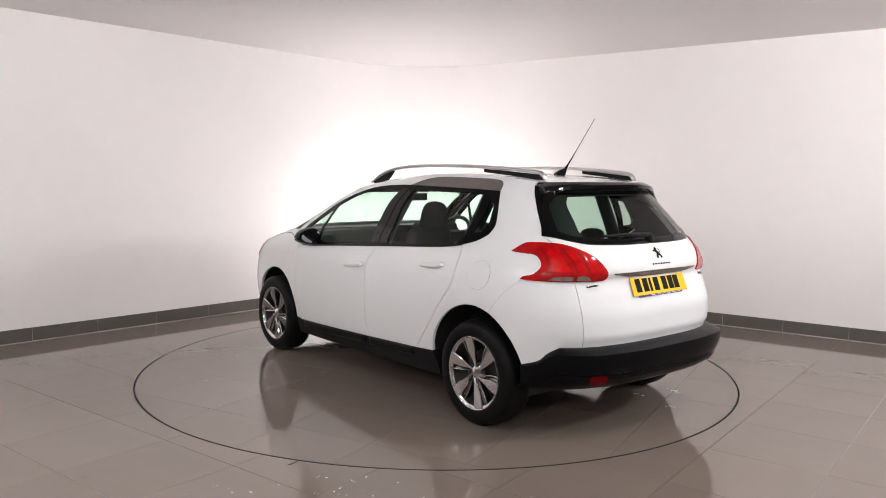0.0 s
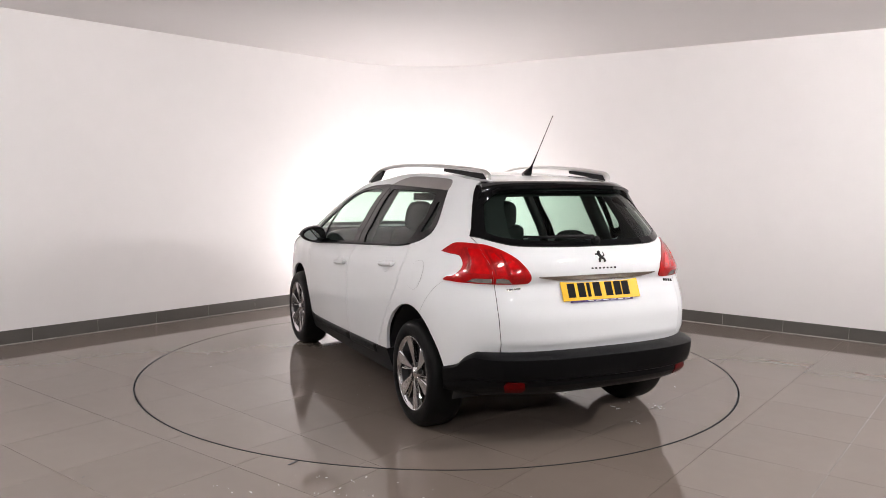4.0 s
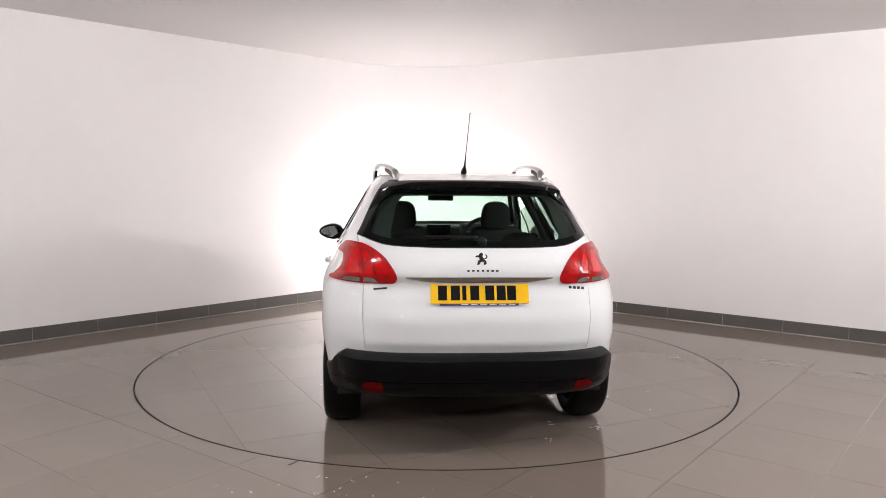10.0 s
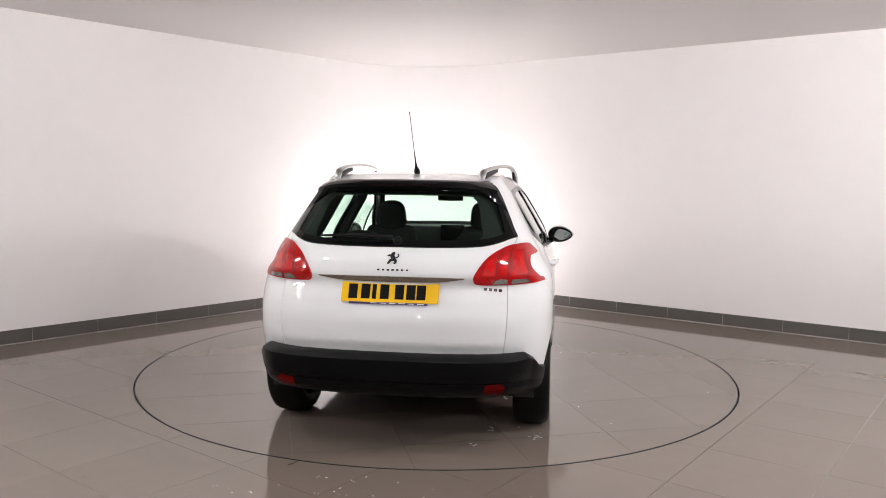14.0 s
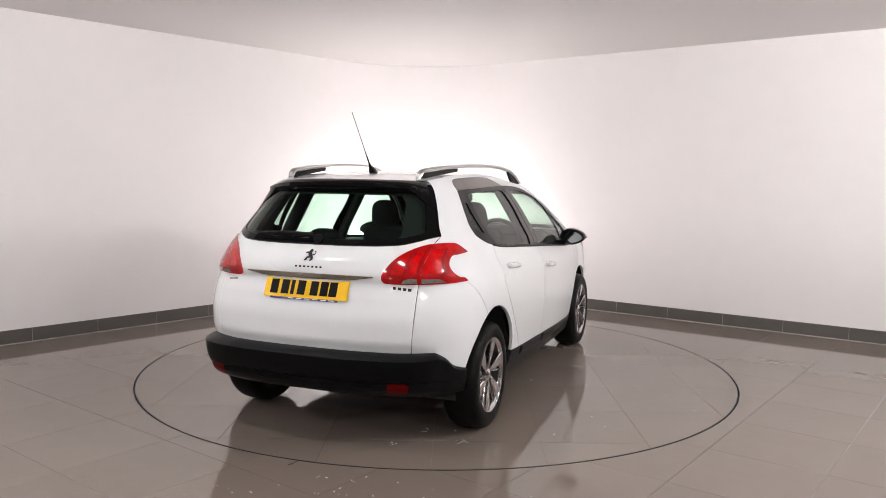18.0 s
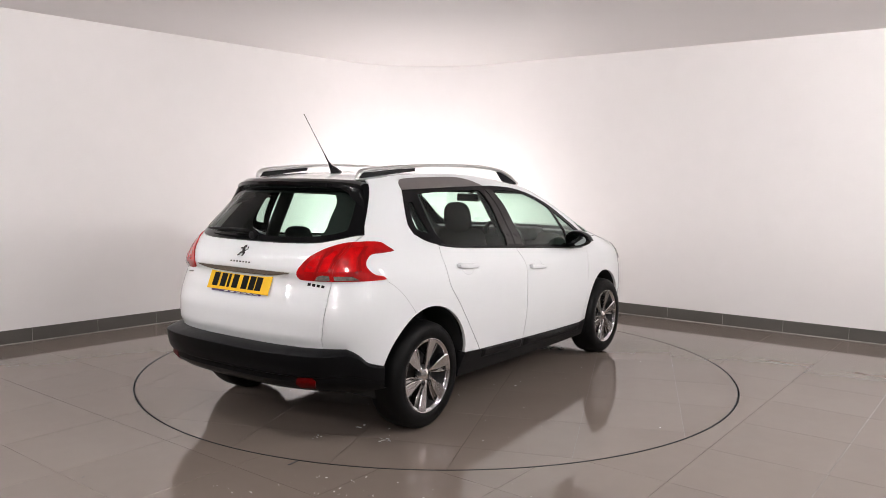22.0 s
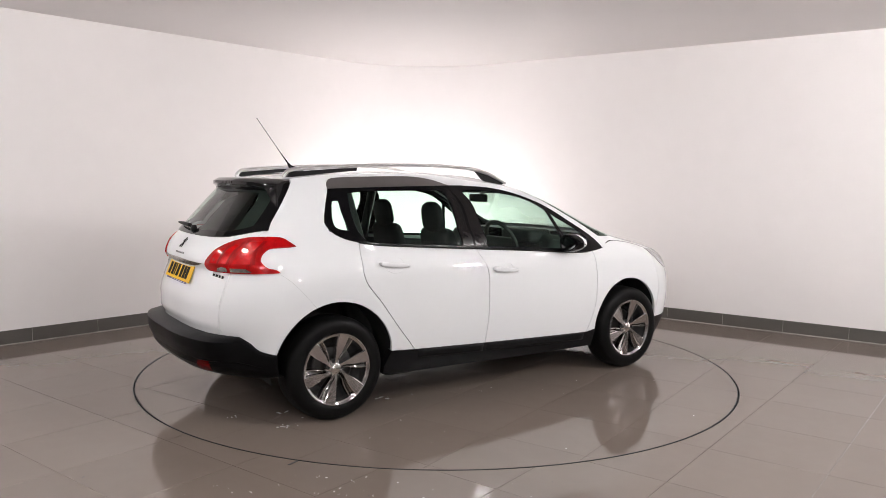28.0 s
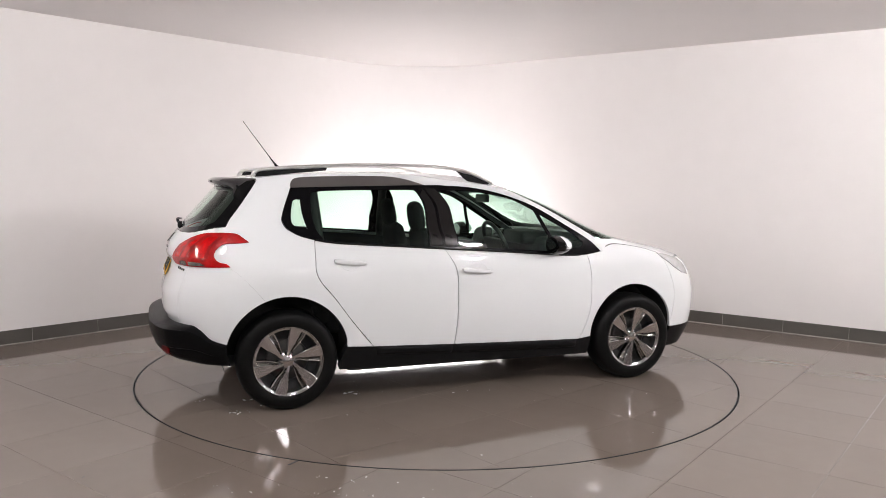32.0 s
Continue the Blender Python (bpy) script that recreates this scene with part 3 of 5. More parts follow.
shield = run(shield + [(2 * U3 - u, v) for u, v in shield[::-1]])
windscreen = skin("windscreen", [shield], nose_place, M_GLASS, car, "green-tinted laminated windscreen", depth=0.004, step=0.05)
clear_half = bend([(U3, 1.078), (4.5, 1.076), (4.15, 1.078), (4.03, 1.094), (4.0, 1.125), (4.0, 1.29), (4.03, 1.325), (4.14, 1.344), (4.5, 1.352), (U3, 1.354)], 4)
clear = run(clear_half + [(2 * U3 - u, v) for u, v in clear_half[::-1]])
skin("border", [shield, clear], nose_place, M_GLOSSK, windscreen, "black printed border of the windscreen", depth=0.0, off=-0.006, step=0.04)
pillar = run(DLO_TOP[14:-1], xs([(0.996, 0.953), (1.0, 1.04)]), [p for p in shield if p[0] < U3], ROOF_EDGE[::-1][1:14])
both("front_pillar", [pillar], M_WHITE, car, gap=0.0005, step=0.03)
side_strip = run(GREY_TOP[6:], DLO_TOP[12:15], ROOF_EDGE[::-1][13:-4])
both("roof_side", [side_strip], M_WHITE, car, gap=0.0, step=0.03)
grey = run(GREY_TOP, DLO_TOP[:13][::-1])
both("roof_side_panel", [grey], M_GREY, car, "satin grey trim panel above the rear windows", gap=0.001, depth=0.012, step=0.03)


# roof: rises from the side edges to a gentle crown
CROWN = spline((-1.66, 1.440), (-1.4, 1.474), (-1.2, 1.491), (-0.8, 1.511), (-0.4, 1.515), (0.0, 1.498), (0.3, 1.448), (0.46, 1.398))


def roof_point(x, k):
    """k runs from -1 (right edge) to 1 (left edge)."""
    edge = ROOF_AT(x)
    p = outline(at_x(min(max(x, -1.405), 0.34), edge)[0], edge)
    w = p.y
    return Vector((x, w * k, edge + (CROWN(x) - edge) * (1 - abs(k) ** 2.6)))


ROOF_AT = spline((-1.66, 1.428), (-1.405, 1.452), (-1.2, 1.478), (-0.855, 1.492), (-0.58, 1.495), (-0.35, 1.484), (-0.10, 1.452), (0.15, 1.424), (0.34, 1.386))
NX, NY = 44, 24
verts, faces = [], []
for i in range(NX + 1):
    for j in range(NY + 1):
        k = -1 + 2 * j / NY
        x1 = 0.34 + 0.105 * (1 - abs(k) ** 2.2)
        x0 = -1.405 - 0.205 * (1 - abs(k) ** 3)
        x = x0 + (x1 - x0) * i / NX
        p = roof_point(x, k)
        verts.append(p)
for i in range(NX):
    for j in range(NY):
        a = i * (NY + 1) + j
        faces.append((a, a + NY + 1, a + NY + 2, a + 1))
mesh_object("roof", verts, faces, M_WHITE, car)
lin = [Vector((v.x, v.y * 0.97, v.z - 0.03)) for v in verts]
mesh_object("headliner", lin, [f[::-1] for f in faces], M_LINER, car, "pale grey fabric headliner")


# ---------------------------------------------------------------- lights
GLOW = {}


def glow(power, tone=(1.0, 0.962, 0.953)):
    if power not in GLOW:
        GLOW[power] = mat("lamp_glow", tone, 0.6, emit=power)
    return GLOW[power]


def ceiling_light(x, y, w, h, turn, power, label):
    """A flat panel fixed under the ceiling."""
    thing = empty("ceiling_light", label=label, category="lamp", group="ceiling lights")
    thing.matrix_basis = pose(x, y, HEIGHT, 0, 0, turn)
    bm = bmesh.new()
    box(bm, -w / 2 - 0.03, w / 2 + 0.03, -h / 2 - 0.03, h / 2 + 0.03, -0.05, 0.0, 0.008)
    part("housing", bm, M_METALW, thing)
    bm = bmesh.new()
    box(bm, -w / 2, w / 2, -h / 2, h / 2, -0.15, -0.0505, 0.012)
    part("diffuser", bm, glow(power), thing, "glowing white diffuser")
    return thing


SPOT = "small square white ceiling spotlight, switched on"
for x, y, power in ((4.4, -1.0, 45), (2.2, -2.6, 208), (-2.0, -2.6, 175), (-4.0, -1.9, 66), (3.4, -6.5, 780), (-1.6, -7.5, 550), (1.3, -5.2, 50), (-1.3, -5.2, 70), (0.0, -3.6, 100)):
    ceiling_light(x, y, 0.17, 0.17, 40, power, SPOT)

# unseen floodlights on stands, one on either side of the viewpoint
def floodlight(x, y, turn, power):
    thing = empty("floodlight", label="square floodlight on a black stand, placed out of view, switched on", category="lamp", group="floodlights")
    thing.matrix_basis = pose(x, y, 0, 0, 0, turn)
    bm = bmesh.new()
    box(bm, -0.16, 0.16, -0.10, 0.0, 2.42, 2.74, 0.02)
    part("housing", bm, M_BLACKP, thing)
    bm = bmesh.new()
    box(bm, -0.10, 0.10, 0.001, 0.012, 2.48, 2.68, 0.004)
    part("diffuser", bm, glow(power), thing, "glowing white diffuser")
    v, f = tube([(0, -0.05, 0.45), (0, -0.05, 2.44)], 0.016, 12)
    mesh_object("pole", v, f, M_BLACKP, thing)
    for k in range(3):
        a = 2 * math.pi * k / 3
        v, f = tube([(0, -0.05, 0.62), (0.42 * math.cos(a), -0.05 + 0.42 * math.sin(a), 0.012)], 0.011, 8)
        mesh_object("leg", v, f, M_BLACKP, thing)


# placed to throw the car's shadow on the left wall
floodlight(4.5, -2.3, 62, 880)
# added out of view to lighten the car's left side
floodlight(-4.6, -3.4, -53, 460)

# a long low light in the corner behind the turntable
bank = empty("studio_light", label="long low glowing studio light standing in the corner, switched on", category="lamp")
bank.location = (-0.25, 2.55, 0)
for x in (-0.55, 0.55):
    bm = bmesh.new()
    box(bm, x - 0.05, x + 0.05, -0.16, 0.16, 0.0, 0.025, 0.006)
    box(bm, x - 0.02, x + 0.02, -0.02, 0.02, 0.026, 0.40, 0.004)
    part("foot", bm, M_METALW, bank)
bm = bmesh.new()
box(bm, -0.75, 0.75, -0.14, 0.14, 0.401, 0.86, 0.05)
part("diffuser", bm, glow(12.4), bank, "glowing white diffuser", smooth=True)


# ---------------------------------------------------------------- tail of the car
GLASS_LOW = ys(bend([(0.650, 1.149), (0.620, 1.144), (0.550, 1.122), (0.460, 1.106), (0.250, 1.100), (0.0, 1.099)], 5))
gate_half = run(GATE, GLASS_LOW)
gate = run(gate_half, flip(gate_half)[::-1])
tailgate = skin("tailgate", [fill(gate + gate[:1], 0.05)[:-1]], outline, M_WHITE, car, "white tailgate", gap=G, step=0.02)
glass_half = run(GLASS_LOW[::-1], GLASS_EDGE[1:-1], ys([(0.40, 1.412), (0.2, 1.414)]))
rear_glass_loop = run(glass_half, flip(glass_half)[::-1])
pane_half = ys(bend([(0.0, 1.130), (0.25, 1.132), (0.46, 1.140), (0.565, 1.165), (0.572, 1.20), (0.515, 1.345), (0.475, 1.376), (0.40, 1.384), (0.0, 1.387)], 4))
pane_loop = run(pane_half, flip(pane_half)[::-1])
rear_window = skin("rear_window", [rear_glass_loop, pane_loop], outline, M_GLOSSK, car, "gloss black border of the rear window", depth=0.012, off=0.003, gap=0.001, step=0.04)
skin("pane", [pane_loop], outline, M_RGLASS, rear_window, "dark tinted rear glass", depth=0.0, off=0.001, step=0.05)


trim_half = ys(bend([(0.0, 1.135), (0.30, 1.138), (0.44, 1.150), (0.468, 1.18), (0.452, 1.25), (0.435, 1.325), (0.405, 1.362), (0.36, 1.374), (0.0, 1.378)], 4))
trim_loop = run(trim_half, flip(trim_half)[::-1])
skin("tailgate_trim", [rear_glass_loop, trim_loop], outline, M_LEATHER, car, "dark plastic trim inside the tailgate", depth=0.0, off=-0.018, gap=0.004, step=0.05)


# spoiler across the top of the rear window, with fins down the edges of the glass
EDGE_Y = spline(*sorted((outline(u, v).z, outline(u, v).y) for u, v in GLASS_EDGE if v > 1.2))


def spoiler_ring(s):
    """The section at s, from -1 at the right end to 1 at the left end."""
    k = abs(s)
    tip = -1.664 + 0.150 * k**3
    root = -1.588 + 0.175 * k**3
    zt = 1.444 - 0.014 * k**2 - 0.022 * k**8
    zr = roof_point(max(root, -1.6), min(0.99, k))[2] + 0.003 - 0.012 * k**8
    drop = 0.048 + 0.085 * max(0.0, (k - 0.84) / 0.16) ** 1.6
    zl = zt - drop
    pts = [(root, zr), ((root + tip) / 2, (zr + zt) / 2 + 0.009), (tip + 0.014, zt + 0.004), (tip, zt - 0.006), (tip + 0.004, zt - 0.026)]
    out = [(x, s * min(0.525, EDGE_Y(z)), z) for x, z in pts]
    y = s * (min(EDGE_Y(zl), 0.60) * k**6 + 0.525 * (1 - k**6))
    wall = outline(*at_y(y, zl)).x
    out.append((min(tip + 0.03 + 0.02 * k**6, wall - 0.006), y, zl + 0.004))
    out.append((wall + 0.012, y * 0.985, zl - 0.004))
    return out


N = 48
rings = [spoiler_ring(-1 + 2 * i / N) for i in range(N + 1)]
grid = lambda n, m: [(i * m + j, i * m + j + 1, (i + 1) * m + j + 1, (i + 1) * m + j) for i in range(n) for j in range(m - 1)]
spoiler = mesh_object("spoiler", [p for r in rings for p in r[:4]], grid(N, 4), M_GLOSSK, car, "gloss black roof spoiler with side fins")
lip_v = [p for r in rings for p in r[3:]]
lip_f = grid(N, 4)
for r, order in ((rings[0], 1), (rings[-1], -1)):
    k = len(lip_v)
    lip_v += r
    back = r[0][0] + 0.02, r[0][1], r[-1][2] + 0.06
    lip_v.append(back)
    lip_f.append(tuple(range(k, k + len(r) + 1))[::order])
lip = mesh_object("lip", lip_v, lip_f, M_GLOSSK, spoiler)
lip.data.set_sharp_from_angle(angle=radians(40))
for i in range(12):
    y = -0.145 + 0.0265 * i
    bm = bmesh.new()
    x = -1.664 + 0.150 * (abs(y) / 0.525) ** 3
    box(bm, x - 0.0003, x + 0.006, y - 0.011, y + 0.011, 1.421, 1.434, 0.001)
    part("brake_light_cell", bm, M_BRAKE, spoiler, "unlit dark brake light cell")

# tail lamps: an outer half on the quarter panel, an inner half on the tailgate
SPLIT = ys([(0.634, 1.110), (0.622, 1.0), (0.612, 0.907)])
LAMP_OUT = run(SPLIT[::-1], xs(bend([(-1.625, 1.113), (-1.575, 1.111), (-1.545, 1.105), (-1.518, 1.086), (-1.482, 1.058)], 3)), xs(bend([(-1.482, 1.056), (-1.56, 1.051), (-1.628, 1.046), (-1.668, 1.020), (-1.688, 0.985), (-1.680, 0.958), (-1.655, 0.940), (-1.618, 0.932), (-1.597, 0.913)], 3)), xs([(-1.62, 0.911), (-1.70, 0.908)]))
LAMP_IN = run(SPLIT, ys(bend([(0.612, 0.907), (0.48, 0.910), (0.444, 0.918), (0.434, 0.945), (0.452, 0.985), (0.490, 1.036), (0.540, 1.076), (0.600, 1.104), (0.634, 1.110)], 3)))
for side in (1, -1):
    turn = (lambda l: l) if side > 0 else flip
    outer = skin("tail_lamp", [turn(LAMP_OUT)], outline, M_RED, car, "glossy red claw-shaped tail lamp", off=0.008, gap=0.0004, depth=0.016, step=0.02)
    inner = skin("tail_lamp", [turn(LAMP_IN)], outline, M_RED, car, "glossy red inner tail lamp on the tailgate", off=0.008, gap=0.0004, depth=0.016, step=0.02)
    skin("reversing_lens", [turn(run(ys([(0.606, 0.916), (0.606, 0.941), (0.575, 0.944), (0.548, 0.938), (0.530, 0.916)])))], outline, M_CLEAR, inner, "clear reversing lamp lens", off=0.0115, depth=0.004, step=0.02)
    skin("indicator_lens", [turn(run(ys([(0.624, 0.916), (0.626, 0.940)]), xs([(-1.765, 0.937), (-1.735, 0.916)])))], outline, M_CLEAR, outer, "clear indicator lens", off=0.0115, depth=0.004, step=0.02)
    skin("light_guide", [turn(run(ys([(0.480, 0.958), (0.535, 0.958), (0.548, 1.045), (0.520, 1.035), (0.492, 1.000)])))], outline, M_REDL, inner, "brighter red light guide", off=0.0086, depth=0.001, step=0.03)
    skin("divider", [turn(run(ys([(0.542, 0.955), (0.553, 0.955), (0.566, 1.060), (0.556, 1.062)])))], outline, M_REDD, inner, "dark red divider", off=0.0088, depth=0.001, step=0.03)
    skin("divider", [turn(run(ys([(0.604, 0.955), (0.609, 0.955), (0.622, 1.090), (0.612, 1.080)])))], outline, M_REDD, inner, "dark red divider", off=0.0088, depth=0.001, step=0.03)
    skin("divider", [turn(run(xs([(-1.735, 0.958), (-1.722, 0.958), (-1.690, 1.04), (-1.630, 1.085), (-1.650, 1.088), (-1.703, 1.04)])))], outline, M_REDD, outer, "dark red divider", off=0.0092, depth=0.001, step=0.03)
    skin("light_guide", [turn(run(ys([(0.560, 0.960), (0.598, 0.960), (0.606, 1.060), (0.588, 1.066), (0.568, 1.03)])))], outline, M_REDL, inner, "brighter red light guide", off=0.0089, depth=0.002, step=0.03)
    skin("light_guide", [turn(run(ys([(0.634, 0.960), (0.642, 1.08)]), xs([(-1.655, 1.085), (-1.715, 1.03), (-1.745, 0.960)])))], outline, M_REDL, outer, "brighter red light guide", off=0.0089, depth=0.002, step=0.03)

# garnish over the plate, badges
skin("garnish", [run(ys(bend([(0.395, 0.948), (0.2, 0.950), (0.0, 0.951), (-0.2, 0.950), (-0.395, 0.948)], 6)), ys(bend([(-0.395, 0.945), (-0.33, 0.935), (-0.24, 0.925), (0.0, 0.921), (0.24, 0.925), (0.33, 0.935), (0.395, 0.945)], 6)))], outline, M_BRUSHED, car, "brushed chrome strip above the number plate", off=0.005, depth=0.02, step=0.02)


def on_tail(bm_fn, y, z, proud, tilt=0.0):
    """A matrix that sets a flat thing on the tail: its x to the right seen from behind, its y up, its z outwards."""
    p = outline(*at_y(y, z))
    h = 0.01
    dz = outline(*at_y(y, z + h)) - outline(*at_y(y, z - h))
    dy = outline(*at_y(y - h, z)) - outline(*at_y(y + h, z))
    n = dy.cross(dz).normalized()
    n = -n if n.x > 0 else n
    r = dz.normalized().cross(n).normalized()
    up = n.cross(r)
    m = Matrix((r, up, n)).transposed().to_4x4()
    m.translation = p + n * proud
    return m


def bars(name, boxes, y, z, proud, material, parent, label="", bevel=0.0008):
    bm = bmesh.new()
    for x0, x1, y0, y1, t in boxes:
        box(bm, x0, x1, y0, y1, 0, t, bevel)
    bm.transform(on_tail(None, y, z, proud))
    return part(name, bm, material, parent, label)


plate_bm = bmesh.new()
box(plate_bm, -0.26, 0.26, -0.0555, 0.0555, 0, 0.004, 0.0015)
plate_m = on_tail(None, 0.0, 0.863, 0.004)
plate_bm.transform(plate_m)
plate = part("number_plate", plate_bm, M_PLATE, car, "yellow rear number plate with dark bars and purple strip")
CHARS = (-0.198, -0.130, -0.083, -0.028, 0.052, 0.113, 0.168)
for k, cx in enumerate(CHARS):
    w = 0.011 if k == 2 else 0.024
    bm = bmesh.new()
    box(bm, cx - w, cx + w, -0.038, 0.041, 0.0042, 0.0052)
    bm.transform(plate_m)
    part("bar", bm, M_INK, plate)
bm = bmesh.new()
box(bm, -0.215, 0.205, -0.0655, -0.0545, 0.0, 0.0035, 0.001)
bm.transform(plate_m)
part("holder_strip", bm, M_BLUE, plate, "dark purple strip along the plate's foot")
bm = bmesh.new()
for k in range(6):
    box(bm, -0.10 + 0.05 * k, -0.065 + 0.05 * k, -0.0625, -0.0585, 0.0036, 0.0042)
bm.transform(plate_m)
part("strip_bars", bm, M_METALW, plate)

# emblem: a plain upright chrome shape; lettering as plain bars
verts, faces = [], []
for line, rad in (([(0.004, -0.010), (0.000, 0.004), (-0.006, 0.016)], [0.0105, 0.0115, 0.0095]), ([(-0.006, 0.016), (-0.002, 0.028), (0.008, 0.033)], [0.0095, 0.010, 0.005]), ([(-0.006, 0.014), (-0.022, 0.018), (-0.030, 0.013)], [0.006, 0.005, 0.004]), ([(0.0, -0.008), (-0.014, -0.018), (-0.018, -0.031), (-0.026, -0.032)], [0.008, 0.007, 0.005, 0.004]), ([(0.006, -0.008), (0.018, -0.020), (0.016, -0.031), (0.008, -0.032)], [0.009, 0.007, 0.005, 0.004]), ([(0.008, 0.0), (0.024, 0.006), (0.029, 0.020), (0.022, 0.028)], [0.004, 0.0035, 0.003, 0.0025])):
    v, f = tube([(x, 0.0, y) for x, y in bend(line, 4)], [rad[min(len(rad) - 1, i // 4)] for i in range(len(line) * 4 - 3)], 8)
    k = len(verts)
    verts += [(p[0], p[2], p[1] * 0.4) for p in v]
    faces += [tuple(k + i for i in q) for q in f]
m = on_tail(None, -0.010, 1.043, 0.002)
mesh_object("emblem", [m @ Vector(p) for p in verts], faces, M_BADGE, car, "small dark chrome emblem of plain shapes")
bars("badge", [(-0.085 + 0.0255 * k, -0.072 + 0.0255 * k, -0.0045, 0.0045, 0.002) for k in range(7)], -0.016, 0.984, 0.001, M_BADGE, car, "row of small dark chrome bars")
bars("badge", [(-0.050 + 0.027 * k, -0.032 + 0.027 * k, -0.0075, 0.0075, 0.002) for k in range(4)], -0.537, 0.884, 0.001, M_BADGE, car, "four dark chrome bars below the lamp")
bars("badge", [(-0.038, 0.038, -0.005, 0.005, 0.002)], 0.521, 0.882, 0.001, M_CHROMED, car, "dark chrome badge strip below the lamp")

# rear wiper, parked low on the glass
pts = [outline(*at_y(y, z)) + Vector((-0.030 - 0.012 * math.sin(k / 9 * 3.1), 0, 0.012)) for k, (y, z) in enumerate([(0.005 + 0.045 * i, 1.138 + 0.006 * math.sin(i / 9 * 3.14)) for i in range(10)])]
v, f = tube(pts, [0.013, 0.013, 0.0125, 0.012, 0.0105, 0.0095, 0.0085, 0.007, 0.006, 0.004], 8, 0.6)
wiper = mesh_object("rear_wiper", v, f, M_BLACKP, car, "black rear wiper parked on the glass")
v, f = lathe([(0.0, 0.03), (0.020, 0.028), (0.024, 0.018), (0.024, 0.0)], 16, "x")
cap = outline(*at_y(-0.022, 1.130))
mesh_object("pivot_cap", [(cap.x - p[0], cap.y + p[1], cap.z + p[2]) for p in v], f, M_BLACKP, wiper)

# rear bumper: a black plastic moulding that stands out behind the tail
BUMP_TOP = sorted([(u, v) for u, v in BUMP_EDGE])
bump_top = spline((-0.01, 0.550), *[(u, v) for u, v in BUMP_TOP if u > 0.3])
U_END = max(u for u, v in BUMP_TOP)
SECTION = [(0.0, -0.012), (0.010, 0.028), (0.046, 0.066), (0.084, 0.0985), (0.092, 0.1030), (0.100, 0.1045), (0.30, 0.103), (0.46, 0.098), (0.56, 0.090), (0.585, 0.078), (0.610, 0.078), (0.70, 0.082), (0.80, 0.070), (0.92, 0.035), (1.0, -0.02)]
STAND = spline(*SECTION)


def bumper_point(u, v):
    a = abs(u)
    top = (bump_top(a) if a > 0.3 else 0.550) + 0.002
    z = top + (0.304 - top) * v
    k = 1.0 if a < 0.46 else 1 - 0.58 * min(1.0, (a - 0.46) / 0.20) ** 1.15
    if a > 0.66:
        k = 0.42 - 0.34 * min(1.0, (a - 0.66) / (U_END - 0.66)) ** 0.8
    p = outline(u, z)
    q = outline(u + 0.01, z) - outline(u - 0.01, z)
    n = Vector((q.y, -q.x, 0)).normalized()
    n = -n if n.dot(Vector((p.x, p.y, 0))) < 0 else n
    return p + n * (STAND(v) * k + 0.004)


NU = 90
heights = [v for v, _ in SECTION]
verts = [bumper_point(-U_END + 2 * U_END * i / NU, v) for i in range(NU + 1) for v in heights]
bumper = mesh_object("rear_bumper", verts, [f[::-1] for f in grid(NU, len(heights))], M_BUMPER, car, "black plastic rear bumper with two red reflectors")
bumper.data.set_sharp_from_angle(angle=radians(24))
for side in (1, -1):
    c = abs(at_y(0.537, 0.385)[0])
    loop = [(c - 0.060, 0.600), (c + 0.030, 0.580), (c + 0.052, 0.66), (c + 0.044, 0.83), (c - 0.050, 0.83), (c - 0.066, 0.75)]
    loop = [(side * u, v) for u, v in loop]
    skin("reflector", [fill(loop + loop[:1], 0.03)[:-1]], bumper_point, M_REFL, bumper, "dark red reflector", off=0.003, depth=0.01, step=0.04)
verts = [bumper_point(-0.9 + 1.8 * i / 30, 1.0) + Vector((0.16 * j, 0, 0.0)) for i in range(31) for j in range(3)]
mesh_object("undertray", verts, grid(30, 3), M_DARK, car)


# ---------------------------------------------------------------- side glass and trim
RAIL_Y = spline((-1.43, 0.428), (-1.0, 0.472), (-0.5, 0.508), (0.0, 0.532), (0.24, 0.543))
dlo = run(BELT, DLO_TOP[::-1], DLO_REAR[::-1])
HOLE_REAR = xs(bend([(-1.020, 1.066), (-0.80, 1.050), (-0.318, 1.018)], 4) + bend([(-0.338, 1.345), (-0.36, 1.376), (-0.42, 1.384), (-0.90, 1.378), (-1.072, 1.366)], 3))
HOLE_QUARTER = xs(bend([(-1.118, 1.140), (-1.185, 1.152), (-1.212, 1.185), (-1.197, 1.290), (-1.180, 1.318), (-1.148, 1.318)], 3))
HOLE_FRONT = xs(bend([(-0.108, 1.010), (0.25, 0.988), (0.562, 0.966)], 4) + bend([(0.500, 1.248), (0.36, 1.318), (0.22, 1.352), (0.05, 1.376), (-0.12, 1.384), (-0.192, 1.372)], 3))
HOLE_TRI = xs([(0.600, 0.980), (0.83, 0.985), (0.86, 1.022), (0.72, 1.118), (0.545, 1.218)])
